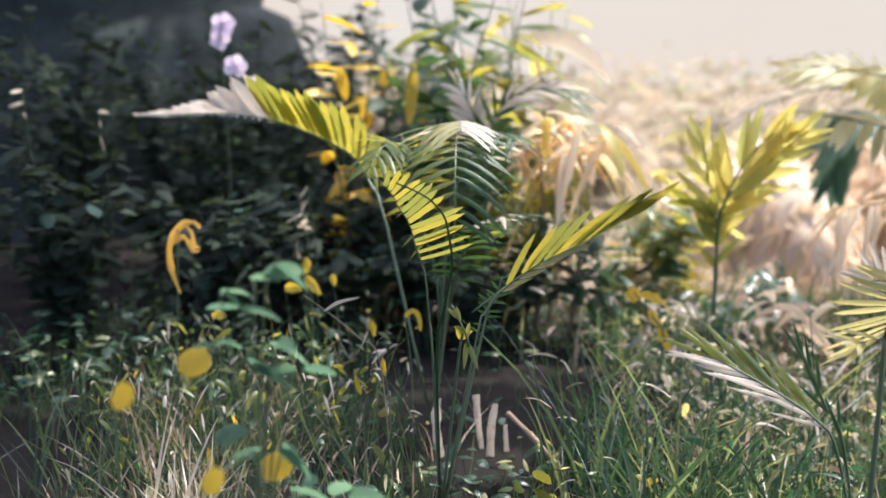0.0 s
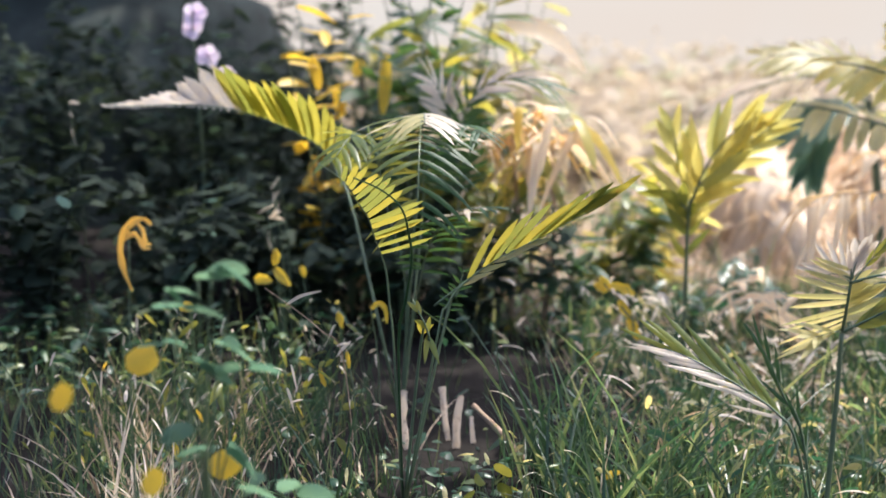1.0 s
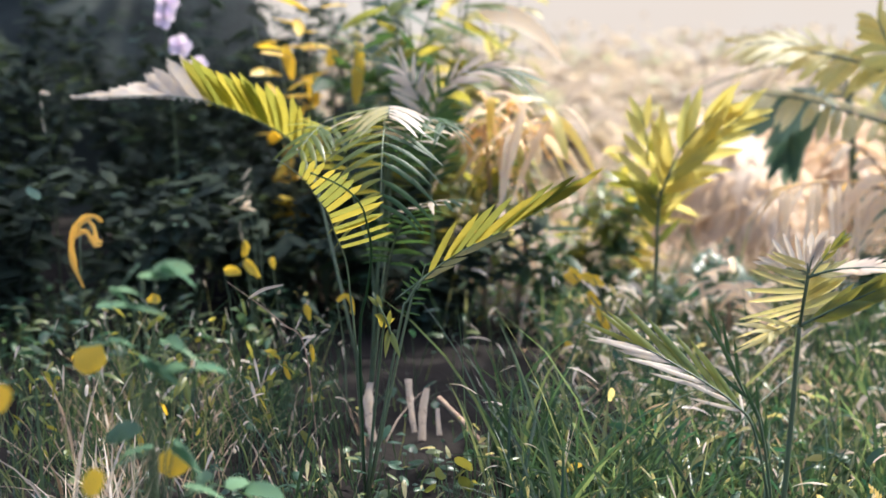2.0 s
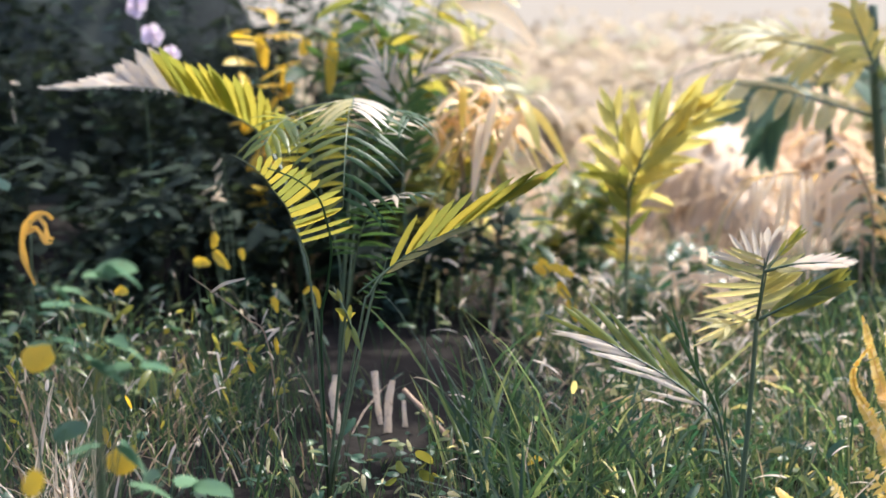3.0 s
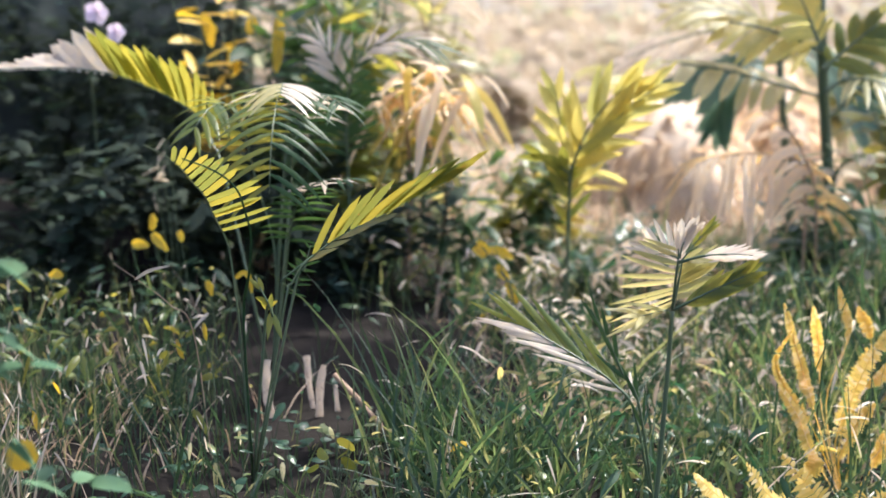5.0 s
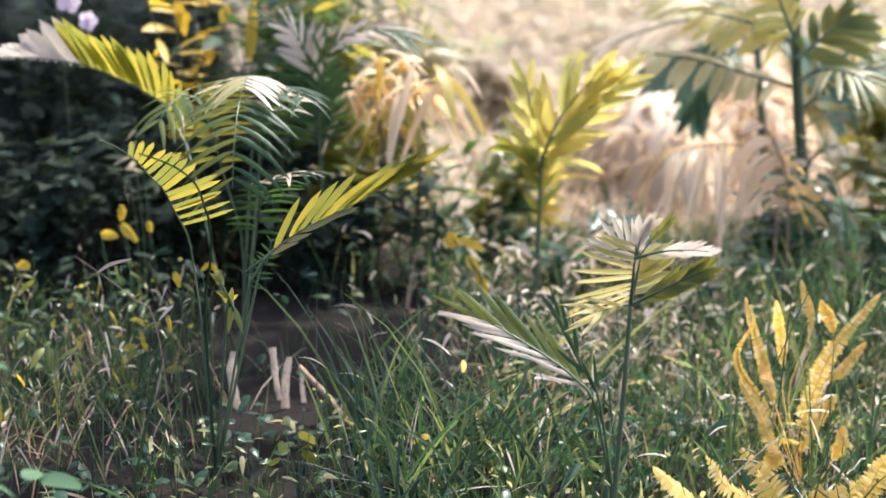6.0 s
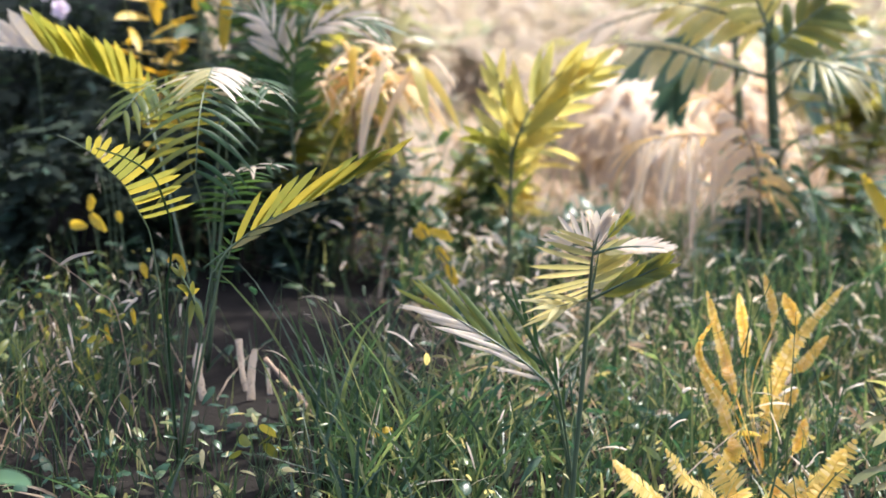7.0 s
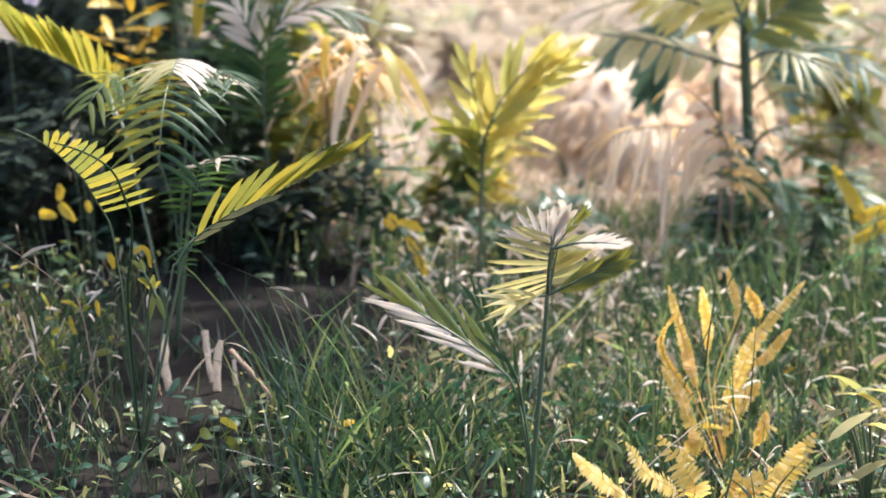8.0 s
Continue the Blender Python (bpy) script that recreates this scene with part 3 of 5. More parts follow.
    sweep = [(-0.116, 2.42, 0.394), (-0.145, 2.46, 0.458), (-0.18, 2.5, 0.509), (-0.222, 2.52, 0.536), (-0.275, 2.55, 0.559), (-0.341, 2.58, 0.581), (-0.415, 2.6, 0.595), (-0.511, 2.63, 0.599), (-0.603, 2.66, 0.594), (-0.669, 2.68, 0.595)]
    # the white outer end is sun gloss put into colour
    frond(p, [b] + sweep, (-0.1, -0.8, -0.55), 36, 0.112, 0.029, mat=PALM_LIME, tip_length=0.16, slim=0.7, glint_mat=BLEACHED_AND_GLINT, white=(0.71, 1.01), root=0.85, face_tip=(0.28, -0.66, 0.66), bare=0.47, angle=(86, 2), sag=0.0, lift=0.0, sides=(1,), r=0.0034, belly=0.25, tip=0.32, fold=0.2, rng=r)

    hub = np.array([(0.611, 1.65, 0.317)][0])
    stem = [(0.606, 1.65, 0.175), (0.609, 1.65, 0.252)]
    b = base_at(stem[0][0] - 0.012, 1.65)
    p = thing("palm_seedling", b, "small palm with cream-green comb of leaflets on a straight stem", "palm", "young palms")
    part("stem", tube(np.array([b] + stem + [tuple(hub)]) - np.array(b), 0.0040, 0.0030, 16, 8), STEM, p)
    hub = tuple(hub)
    frond(p, [hub, (0.608, 1.63, 0.349), (0.607, 1.62, 0.374), (0.609, 1.62, 0.398), (0.609, 1.62, 0.412)], (0.05, -0.95, 0.25), 11, 0.066, 0.0072, bare=0.05, angle=(106, 70), sag=0.06, sides=(-1,), root=1.55, tip_length=0.75, mat=PALM_CREAM, belly=0.3, tip=0.5, rng=r)
    frond(p, [hub, (0.618, 1.66, 0.341), (0.622, 1.66, 0.366), (0.625, 1.66, 0.386)], (0.05, -0.95, 0.25), 7, 0.050, 0.012, bare=0.2, angle=(60, 40), sag=0.1, sides=(1,), root=1.2, tip_length=0.6, mat=PALM_CREAM, belly=0.3, tip=0.5, rng=r)
    # white leaflets of these fronds carry a painted sheen
    frond(p, [(0.61, 1.62, 0.398), (0.598, 1.62, 0.403), (0.585, 1.62, 0.405), (0.573, 1.62, 0.402)], (0, -0.95, 0.1), 6, 0.044, 0.0064, bare=0.05, angle=(66, 36), sag=0.0, sides=(1,), root=1.05, tip_length=0.8, mat=BLEACHED_AND_GLINT, belly=0.3, tip=0.4, r=0.0016, rng=r)
    frond(p, [(0.611, 1.62, 0.398), (0.614, 1.62, 0.416), (0.622, 1.62, 0.43)], (0, -0.95, 0.1), 4, 0.040, 0.0095, bare=0.05, angle=(18, 8), sag=0.0, mat=BLEACHED_AND_GLINT, root=0.8, tip_length=0.6, belly=0.4, tip=0.4, r=0.0016, rng=r)
    frond(p, [(0.614, 1.62, 0.395), (0.632, 1.62, 0.42), (0.65, 1.62, 0.441)], (0, -0.8, 0.5), 3, 0.036, 0.005, bare=0.3, angle=(14, 8), sag=0.0, mat=PALM_LIME, r=0.0014, rng=r)
    frond(p, [(0.609, 1.62, 0.392), (0.636, 1.6, 0.405), (0.664, 1.57, 0.414), (0.688, 1.54, 0.419)], (0, -0.55, 0.85), 11, 0.046, 0.0115, bare=0.1, angle=(34, 12), sag=0.06, mat=PALM_CREAM, glint_mat=BLEACHED_AND_GLINT, white=(0.25, 1.01), rng=r)
    frond(p, [hub, (0.635, 1.64, 0.333), (0.666, 1.62, 0.356), (0.696, 1.6, 0.377)], (-0.2, -0.75, 0.6), 7, 0.072, 0.0135, bare=0.1, angle=(22, 8), sag=0.03, mat=(PALM_LIME, PALM_LIME), rng=r)
    frond(p, [hub, (0.596, 1.63, 0.322), (0.579, 1.63, 0.318), (0.557, 1.6, 0.322)], (0, -0.7, 0.7), 3, 0.072, 0.0085, bare=0.15, angle=(20, 8), sag=0.10, mat=PALM_CREAM, root=1.0, tip_length=0.9, r=0.0018, rng=r)
    lean = [(0.586, 1.75, 0.124), (0.556, 1.76, 0.17), (0.518, 1.78, 0.197), (0.475, 1.8, 0.221), (0.432, 1.82, 0.242), (0.401, 1.84, 0.25)]
    b = base_at(lean[0][0] + 0.04, 1.74)
    p = thing("palm_seedling", b, "low palm frond with grey-green leaflets leaning over the grass", "palm", "young palms")
    # lower leaflets coloured white in place of reflected light
    frond(p, [b] + lean, (0.15, -0.85, 0.5), 9, 0.088, 0.0095, bare=0.52, angle=(30, 11), tip_length=0.75, root=0.95, sag=0.02, lift=0.03, mat=(BLEACHED_AND_GLINT, PALM_LIME), left=0.95, right=1.2, wide=(0.75, 1.0), belly=0.3, tip=0.5, rng=r)
    frond(p, [b] + [(0.587, 1.73, 0.145), (0.559, 1.73, 0.2), (0.536, 1.73, 0.253), (0.51, 1.73, 0.297)], (0.3, -0.8, 0.3), 6, 0.08, 0.006, bare=0.45, angle=(14, 8), sag=0.02, mat=PALM_DARK, rng=r)

    b = base_at(0.62, 2.75)
    p = thing("palm_seedling", b, "yellow-green young palm with broad leaflets glowing against the light", "palm", "young palms")
    foot = (0.618, 2.72, 0.314)
    for pts, face, m, n, ln in (([(0.627, 2.7, 0.395), (0.651, 2.7, 0.458), (0.696, 2.7, 0.521), (0.742, 2.7, 0.565)], (-0.3, -0.75, -0.5), PALM_YELLOW, 8, 0.13), ([(0.63, 2.7, 0.407), (0.683, 2.7, 0.452), (0.744, 2.7, 0.509), (0.806, 2.7, 0.56)], (-0.2, -0.75, -0.5), PALM_YELLOW, 7, 0.12), ([(0.613, 2.75, 0.387), (0.599, 2.75, 0.465), (0.584, 2.75, 0.541)], (0.1, -0.8, -0.5), PALM_YELLOW, 6, 0.11), ([(0.6, 2.68, 0.372), (0.57, 2.68, 0.391), (0.542, 2.68, 0.403)], (0.3, -0.75, -0.5), PALM_LIME, 5, 0.09)):
        frond(p, [b, foot] + pts, face, n, ln * 1.2, 0.023, bare=0.58, angle=(50, 14), sag=0.08, mat=m, r=0.004, belly=0.45, tip=0.8, rng=r)
    b = base_at(0.12, 3.0)
    p = thing("palm_seedling", b, "dark green young palm, upper leaves coloured white as if sunlit", "palm", "young palms")
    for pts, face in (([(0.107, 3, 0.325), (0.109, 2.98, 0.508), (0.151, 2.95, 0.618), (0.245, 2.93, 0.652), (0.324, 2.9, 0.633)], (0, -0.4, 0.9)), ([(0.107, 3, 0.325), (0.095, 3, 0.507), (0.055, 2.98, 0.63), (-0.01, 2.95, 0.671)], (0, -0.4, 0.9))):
        # white span imitates sun on the upper leaves
        frond(p, [b] + pts, face, 18, 0.15, 0.014, bare=0.5, angle=(62, 28), sag=0.3, r=0.004, mat=PALM_DARK, glint_mat=BLEACHED_AND_GLINT, white=(0.74, 0.90), rng=r)
    b = base_at(1.45, 3.3)
    p = thing("palm", b, "taller green palm with a dark stem and wide arching fronds", "palm")
    trunk = [(1.467, 3.3, -0.044), (1.428, 3.3, 0.233), (1.397, 3.3, 0.468), (1.379, 3.3, 0.636), (1.364, 3.3, 0.785)]
    part("stem", tube(np.array([b] + trunk) - np.array(b), 0.019, 0.012, 18, 8), STEM, p)
    for pts, m, n, ln, wd in (
            ([(1.399, 3.3, 0.484), (1.274, 3.3, 0.517), (1.119, 3.25, 0.559), (0.97, 3.2, 0.581)], PALM_CREAM, 9, 0.15, 0.045),
            ([(1.366, 3.25, 0.609), (1.266, 3.25, 0.652), (1.173, 3.25, 0.678), (1.112, 3.25, 0.688)], PALM_YELLOW, 8, 0.17, 0.04),
            ([(1.365, 3.25, 0.609), (1.324, 3.25, 0.697), (1.289, 3.25, 0.77)], PALM_YELLOW, 7, 0.17, 0.04),
            ([(1.369, 3.25, 0.564), (1.437, 3.25, 0.624), (1.509, 3.25, 0.684)], PALM, 7, 0.17, 0.045),
            ([(1.362, 3.2, 0.508), (1.412, 3.2, 0.538), (1.452, 3.1, 0.543), (1.539, 3.05, 0.508)], PALM_PALE, 10, 0.16, 0.022),
            ([(1.407, 3.3, 0.422), (1.511, 3.3, 0.515), (1.595, 3.2, 0.547), (1.648, 3.1, 0.511)], TEAL, 9, 0.17, 0.03),
            ([(1.398, 3.2, 0.203), (1.39, 3.15, 0.303), (1.423, 3.1, 0.348), (1.449, 3.05, 0.363)], BLEACHED_AND_GLINT, 4, 0.09, 0.03)):
        frond(p, pts, (0, -0.55, 0.8), int(n * 1.2), ln, wd * 0.6, bare=0.12, angle=(64, 28), sag=0.42, mat=m, r=0.006, belly=0.45, tip=0.5, rng=r)
    far = base_at(*(1.651, 4.25, 0.155)[:2])
    q = thing("palm", far, "blue-green palm with broad leaves behind the boulders", "palm")
    hub = (1.569, 4.25, 0.532)
    part("stem", tube(np.array([far, hub]) - np.array(far), 0.02, 0.012, 12, 8), STEM, q)
    for pts, m, n, ln, wd in (([hub, (1.48, 4.3, 0.619), (1.339, 4.3, 0.638), (1.181, 4.3, 0.599), (1.033, 4.3, 0.54)], BLEACHED_AND_GLINT, 9, 0.14, 0.035), ([hub, (1.455, 4.2, 0.515), (1.38, 4.2, 0.438), (1.337, 4.2, 0.311)], TEAL, 6, 0.15, 0.06), ([hub, (1.438, 4.15, 0.537), (1.324, 4.15, 0.499), (1.189, 4.15, 0.47)], TEAL, 7, 0.18, 0.06),
                              ([hub, (1.506, 4.2, 0.65), (1.367, 4.2, 0.707), (1.191, 4.2, 0.716)], PALM_CREAM, 8, 0.2, 0.04), ([hub, (1.628, 4.2, 0.573), (1.751, 4.2, 0.496), (1.861, 4.2, 0.339)], TEAL, 8, 0.2, 0.06)):
        frond(q, pts, (0, -0.6, 0.7), int(n * 1.4), ln, wd * 0.6, bare=0.2, angle=(52, 20), sag=0.3, mat=m, r=0.007, belly=0.45, tip=0.5, rng=r)
    for pts, m in (([(1.442, 3.3, 0.088), (1.409, 3.3, 0.185), (1.348, 3.25, 0.257), (1.278, 3.2, 0.264)], TEAL), ([(1.447, 3.3, 0.071), (1.476, 3.3, 0.153), (1.486, 3.2, 0.187), (1.504, 3.15, 0.135)], TEAL), ([(1.435, 3.25, 0.05), (1.382, 3.25, 0.114), (1.319, 3.2, 0.124), (1.275, 3.15, 0.088)], PALM_DARK)):
        frond(p, pts, (0, -0.6, 0.7), 9, 0.13, 0.022, bare=0.15, angle=(50, 20), sag=0.35, mat=m, r=0.005, rng=r)


# ------------------------------------------------------------------ ferns
def build_ferns():
    r = np.random.RandomState(8)
    def fern(b, label, fronds):
        b = base_at(*b)
        p = thing("fern", b, label, "fern", "yellow ferns")
        for pts, width, face, bare in fronds:
            o = np.array(b)
            pts = np.array([b] + pts) - o
            pts[2] += r.normal(0, 0.008, 3)
            rach = part("frond", tube(pts, 0.0015, 0.0005, 16, 5), FERN, p)
            c = curve(pts, 160)
            tan = unit(np.gradient(c, axis=0))
            total = np.linalg.norm(np.diff(c, axis=0), axis=1).sum()
            n = int(total / (0.0054 if bare >= 0.3 else 0.0072))
            got, seed = [], r.uniform(0, 50)
            for k in range(n):
                q = (k + 0.5) / n
                if q < bare:
                    continue
                i = int(q * 159)
                up = unit(np.asarray(face, float) - tan[i] * np.dot(face, tan[i]))
                u = (q - bare) / (1 - bare)
                for sd in (-1, 1):
                    if r.uniform() < 0.04:
                        continue
                    across = np.cross(tan[i], up) * sd
                    way = unit(across + tan[i] * r.uniform(0.28, 0.42) + up * r.uniform(-0.12, 0.08))
                    ragged = 0.9 + 0.3 * noise.noise((seed, u * 5, sd))
                    ln = width * min(1.0, 0.35 + u * 3) * (1 - u**4) ** 0.8 * ragged * r.uniform(0.85, 1.15) + 0.002
                    got.append(strips(c[i], way, np.array([0, 0, -0.2]), tan[i], ln, r.uniform(0.0062, 0.0074), 3, 0.15, 0.12, 0.35))
            part("pinnae", join(*got), FERN, rach)
    fern((0.99, 1.93), "upright clump of sunlit yellow sword fern fronds", [
        ([(0.903, 1.87, 0.092), (0.883, 1.87, 0.17), (0.843, 1.87, 0.271)], 0.013, (0.3, -0.8, -0.4), 0.35), ([(0.913, 1.9, 0.051), (0.855, 1.88, 0.148), (0.859, 1.86, 0.236)], 0.008, (0.4, -0.7, -0.4), 0.35), ([(0.958, 1.98, 0.051), (0.941, 1.98, 0.155), (0.931, 1.98, 0.236)], 0.011, (-0.2, -0.8, -0.4), 0.55),
        ([(0.972, 2, 0.054), (1.007, 2, 0.189), (0.979, 2, 0.266)], 0.012, (0.5, -0.8, -0.3), 0.62), ([(1.031, 2.02, 0.036), (1.044, 2.02, 0.152), (1.024, 2.02, 0.225)], 0.013, (0.1, -0.8, -0.4), 0.72), ([(0.989, 1.97, -0.008), (1.031, 1.97, 0.147), (1.108, 1.97, 0.252)], 0.014, (-0.4, -0.7, 0.6), 0.45),
        ([(0.993, 2, -0.031), (1.018, 2, 0.054), (1.037, 2, 0.158)], 0.021, (-0.2, -0.8, -0.3), 0.45), ([(0.983, 1.95, -0.032), (1.014, 1.95, 0.026), (1.037, 1.95, 0.072)], 0.015, (-0.3, -0.8, 0.4), 0.35), ([(1.016, 1.9, -0.032), (1.027, 1.9, 0.009), (1.035, 1.9, 0.037)], 0.012, (-0.3, -0.8, 0.4), 0.4),
        ([(0.898, 1.85, 0.025), (0.868, 1.85, 0.08), (0.836, 1.85, 0.139)], 0.014, (0.4, -0.7, -0.2), 0.2), ([(1.023, 2, 0.054), (1.069, 2, 0.117), (1.101, 2, 0.153)], 0.011, (-0.3, -0.7, 0.6), 0.5)])
    fern((0.89, 1.76), "low spreading yellow fern in the grass", [
        ([(0.84, 1.75, -0.033), (0.804, 1.75, 0.01), (0.76, 1.75, 0.048)], 0.026, (0.1, -0.45, 0.9), 0.2), ([(0.86, 1.7, -0.034), (0.83, 1.7, 0.022), (0.798, 1.7, 0.081)], 0.032, (0.1, -0.85, 0.2), 0.2), ([(0.777, 1.72, -0.042), (0.713, 1.72, 0.001), (0.672, 1.72, 0.043)], 0.022, (0.1, -0.45, 0.9), 0.3), ([(0.865, 1.8, -0.027), (0.872, 1.8, 0.022), (0.879, 1.8, 0.046)], 0.016, (0, -0.7, 0.7), 0.35),
        ([(0.91, 1.72, -0.03), (0.922, 1.72, -0.006), (0.929, 1.72, 0.012)], 0.018, (0, -0.7, 0.7), 0.35)])
    fern((0.98, 1.73), "small yellow fern with finely cut fronds", [
        ([(0.976, 1.75, -0.035), (1.007, 1.75, 0.011), (1.062, 1.75, 0.061)], 0.030, (-0.2, -0.7, 0.7), 0.15), ([(0.991, 1.72, -0.036), (1.019, 1.72, 0.011), (1.032, 1.72, 0.058)], 0.024, (-0.1, -0.85, 0.3), 0.2), ([(0.949, 1.7, -0.035), (0.933, 1.7, -0.012), (0.962, 1.7, 0.016)], 0.024, (-0.1, -0.8, 0.3), 0.2)])


# ------------------------------------------------------------------ dead leaves and background plants
def build_dead_leaves():
    r = np.random.RandomState(31)

    def clump(top, n, ln, wide, span, rise, fall, label, mats=None, puff=0.04):
        """Dead leaf strips, spread from the stalk's top over span (degrees; -90 faces the open ground in front) and hanging."""
        top = np.array(top)
        b = np.array(base_at(top[0] + r.uniform(-0.02, 0.02), top[1] + 0.06))
        p = thing("dead_leaf_clump", b, label, "dead leaves", "dead palm leaves")
        part("stalk", tube(np.array([b, (b + top) / 2 + [0.02, 0.01, 0], top]) - b, 0.008, 0.004, 12, 6), TWIG, p)
        for k in range(n):
            th = radians(span[0] + (span[1] - span[0]) * (k + r.uniform(-1.5, 2.5)) / n)
            long = ln * r.uniform(0.55, 1.15)
            way = unit([math.cos(th), 0.7 * math.sin(th), rise + r.normal(0, 0.35)])
            tilt = r.normal(0, 0.45)
            part("dead_leaf", flat_leaf(top - b + r.normal(0, puff, 3) * [1.4, 1, 0.8], way, unit([-math.sin(th), math.cos(th), tilt]), long, wide * r.uniform(0.5, 1.4),
                                        (0.15 * math.cos(th) + r.normal(0, 0.15), r.normal(0, 0.1), -fall * r.uniform(0.6, 1.4)), 10, r.uniform(-0.3, 0.45), 0.5, 0.45), (mats or (HAY,))[k % len(mats or (HAY,))], p)

    clump((0.305, 3.3, 0.431), 20, 0.15, 0.034, (-200, 20), 0.5, 1.1, "withered ochre palm leaves in full sun", (PALM_YELLOW, HAY, HAY))
    clump((0.342, 3.07, 0.505), 34, 0.15, 0.024, (-200, 20), 0.45, 1.2, "withered yellow-tan palm leaves in full sun", (HAY, PALM_YELLOW, HAY, OCHRE))
    clump((0.244, 3.1, 0.51), 18, 0.13, 0.022, (-200, 20), 0.45, 1.2, "small clump of withered tan palm leaves", (HAY, OCHRE, HAY))
    clump((0.84, 2.95, 0.12), 18, 0.14, 0.028, (-200, 20), 0.5, 0.8, "small heap of dry tan leaves")
    # dead feather fronds, their leaflets hanging
    for pts, n, ln, wd, mats, label in (
            ([(1.254, 3, 0.3), (1.186, 3, 0.36), (1.084, 2.97, 0.372), (0.992, 2.94, 0.364), (0.946, 2.92, 0.34)], 18, 0.115, 0.013, (HAY, OCHRE), "dead palm frond with hanging tan and ochre leaflets"),
            ([(1.287, 3, 0.239), (1.241, 3, 0.376), (1.186, 3, 0.44), (1.127, 3, 0.474)], 6, 0.12, 0.024, (HAY, OCHRE), "folded dead palm frond, pale tan")):
        b = np.array(base_at(pts[0][0] + 0.02, pts[0][1] + 0.03))
        p = thing("dead_frond", b, label, "dead leaves", "dead palm leaves")
        frond(p, [tuple(b)] + pts, (0, -0.5, 0.8), n, ln, wd, bare=0.42, angle=(70, 35), sag=1.15, lift=0.0, mat=mats, stalk=TWIG, r=0.004, belly=0.4, tip=0.45, root=0.9, tip_length=0.7, wild=3.0, rng=r)
    b = np.array(base_at(0.42, 3.9))
    p = thing("dead_leaf", b, "broad curled salmon-tan leaf on a bent stalk against the glare", "dead leaves")
    top = np.array((0.27, 3.88, 0.795)) - b
    part("stem", tube([np.zeros(3), top * [0.3, 0.5, 0.6], top], 0.006, 0.003), TWIG, p)
    part("blade", flat_leaf(top, (0.9, -0.1, 0.25), (0.2, -0.6, -0.8), 0.24, 0.085, (0.1, 0, -0.85), 10, 0.25), HAY, p)


def build_heaps():
    """Rounded heaps of dry straw and leaves out on the field: a solid mound under loose straws."""
    r = np.random.RandomState(91)
    for centre, half, seed, label in (((1.433, 5.5, -0.011), (0.41, 0.90, 0.49), 1.0, "large rounded heap of pale tan dry straw in sun"), ((1.954, 5.7, 0.042), (0.20, 0.75, 0.58), 5.0, "tall narrow heap of pale tan dry straw"),
                                      ((1.911, 5.3, -0.023), (0.20, 0.4, 0.44), 11.0, "small heap of pale dry straw beside a palm stem")):
        b = np.array([centre[0], centre[1], float(ground_z(centre[0], centre[1])) - 0.03])
        p = thing("straw_heap", b, label, "straw heap", "dry straw heaps")

        def surface(d):
            d = unit(d)
            k = np.array([1 + 0.12 * noise.noise(Vector(q) * 1.6 + Vector((seed, 0, 0))) + 0.05 * noise.noise(Vector(q) * 5 + Vector((0, seed, 0))) for q in d])
            return d * np.array(half) * k[:, None]

        n, m = 40, 16
        th, ph = np.meshgrid(np.linspace(0, 2 * np.pi, n, endpoint=False), np.linspace(-0.1, math.pi / 2 - 0.02, m))
        v = surface(np.stack([np.cos(ph) * np.cos(th), np.cos(ph) * np.sin(th), np.sin(ph)], -1).reshape(-1, 3))
        f = [(a * n + c, a * n + (c + 1) % n, (a + 1) * n + (c + 1) % n, (a + 1) * n + c) for a in range(m - 1) for c in range(n)] + [tuple((m - 1) * n + c for c in range(n))]
        part("mound", (v, f), HEAP, p)
        k = 1500
        d = r.normal(0, 1, (k, 3))
        d[:, 2] = np.abs(d[:, 2])
        foot = surface(d)
        out = unit(foot / np.array(half) ** 2)
        down = unit(np.array([0, 0, -1.0]) - out * out[:, 2:] * -1.0 + r.normal(0, 0.5, (k, 3)))
        ln = r.uniform(0.04, 0.13, k)
        straws = part("straw", strips(foot, unit(down + out * r.uniform(0.1, 0.7, (k, 1))), np.tile([0, 0, -0.5], (k, 1)), unit(r.normal(0, 1, (k, 3))), ln, ln * r.uniform(0.10, 0.3, k), 3, 0.2), HEAP_STRAW, p)
        tagged(straws, kind="stuff")


def leafy(name, b, label, category, mat, r, stems, leaves, size, height, spread, width=0.45, single=False, stem_mat=None):
    p = thing(name, b, label, category)
    for _ in range(stems):
        th = r.uniform(0, 2 * np.pi)
        top = np.array([math.cos(th) * spread * r.uniform(0.3, 1), math.sin(th) * spread * r.uniform(0.3, 1), height * r.uniform(0.65, 1.05)])
        line = np.array([(0, 0, 0), top * [0.3, 0.3, 0.5], top])
        st = part("stem", tube(line, 0.004 * height + 0.001, 0.0012, 12, 5), stem_mat or STEM, p)
        c = curve(line, 60)
        got = []
        for k in range(leaves):
            i = int(60 * (0.2 + 0.8 * (k + r.uniform(0, 1)) / leaves) - 1)
            a = r.uniform(0, 2 * np.pi)
            way = unit([math.cos(a), math.sin(a), r.uniform(-0.2, 0.6)])
            ln = size * r.uniform(0.6, 1.2)
            got.append(flat_leaf(c[min(i, 59)], way, [-math.sin(a), math.cos(a), r.normal(0, 0.3)], ln, ln * width, (0, 0, -r.uniform(0.1, 0.6)), 6, 0.25))
        if single:
            for vf in got:
                part("leaf", vf, mat, st)
        else:
            part("foliage", join(*got), mat, st)
    return p


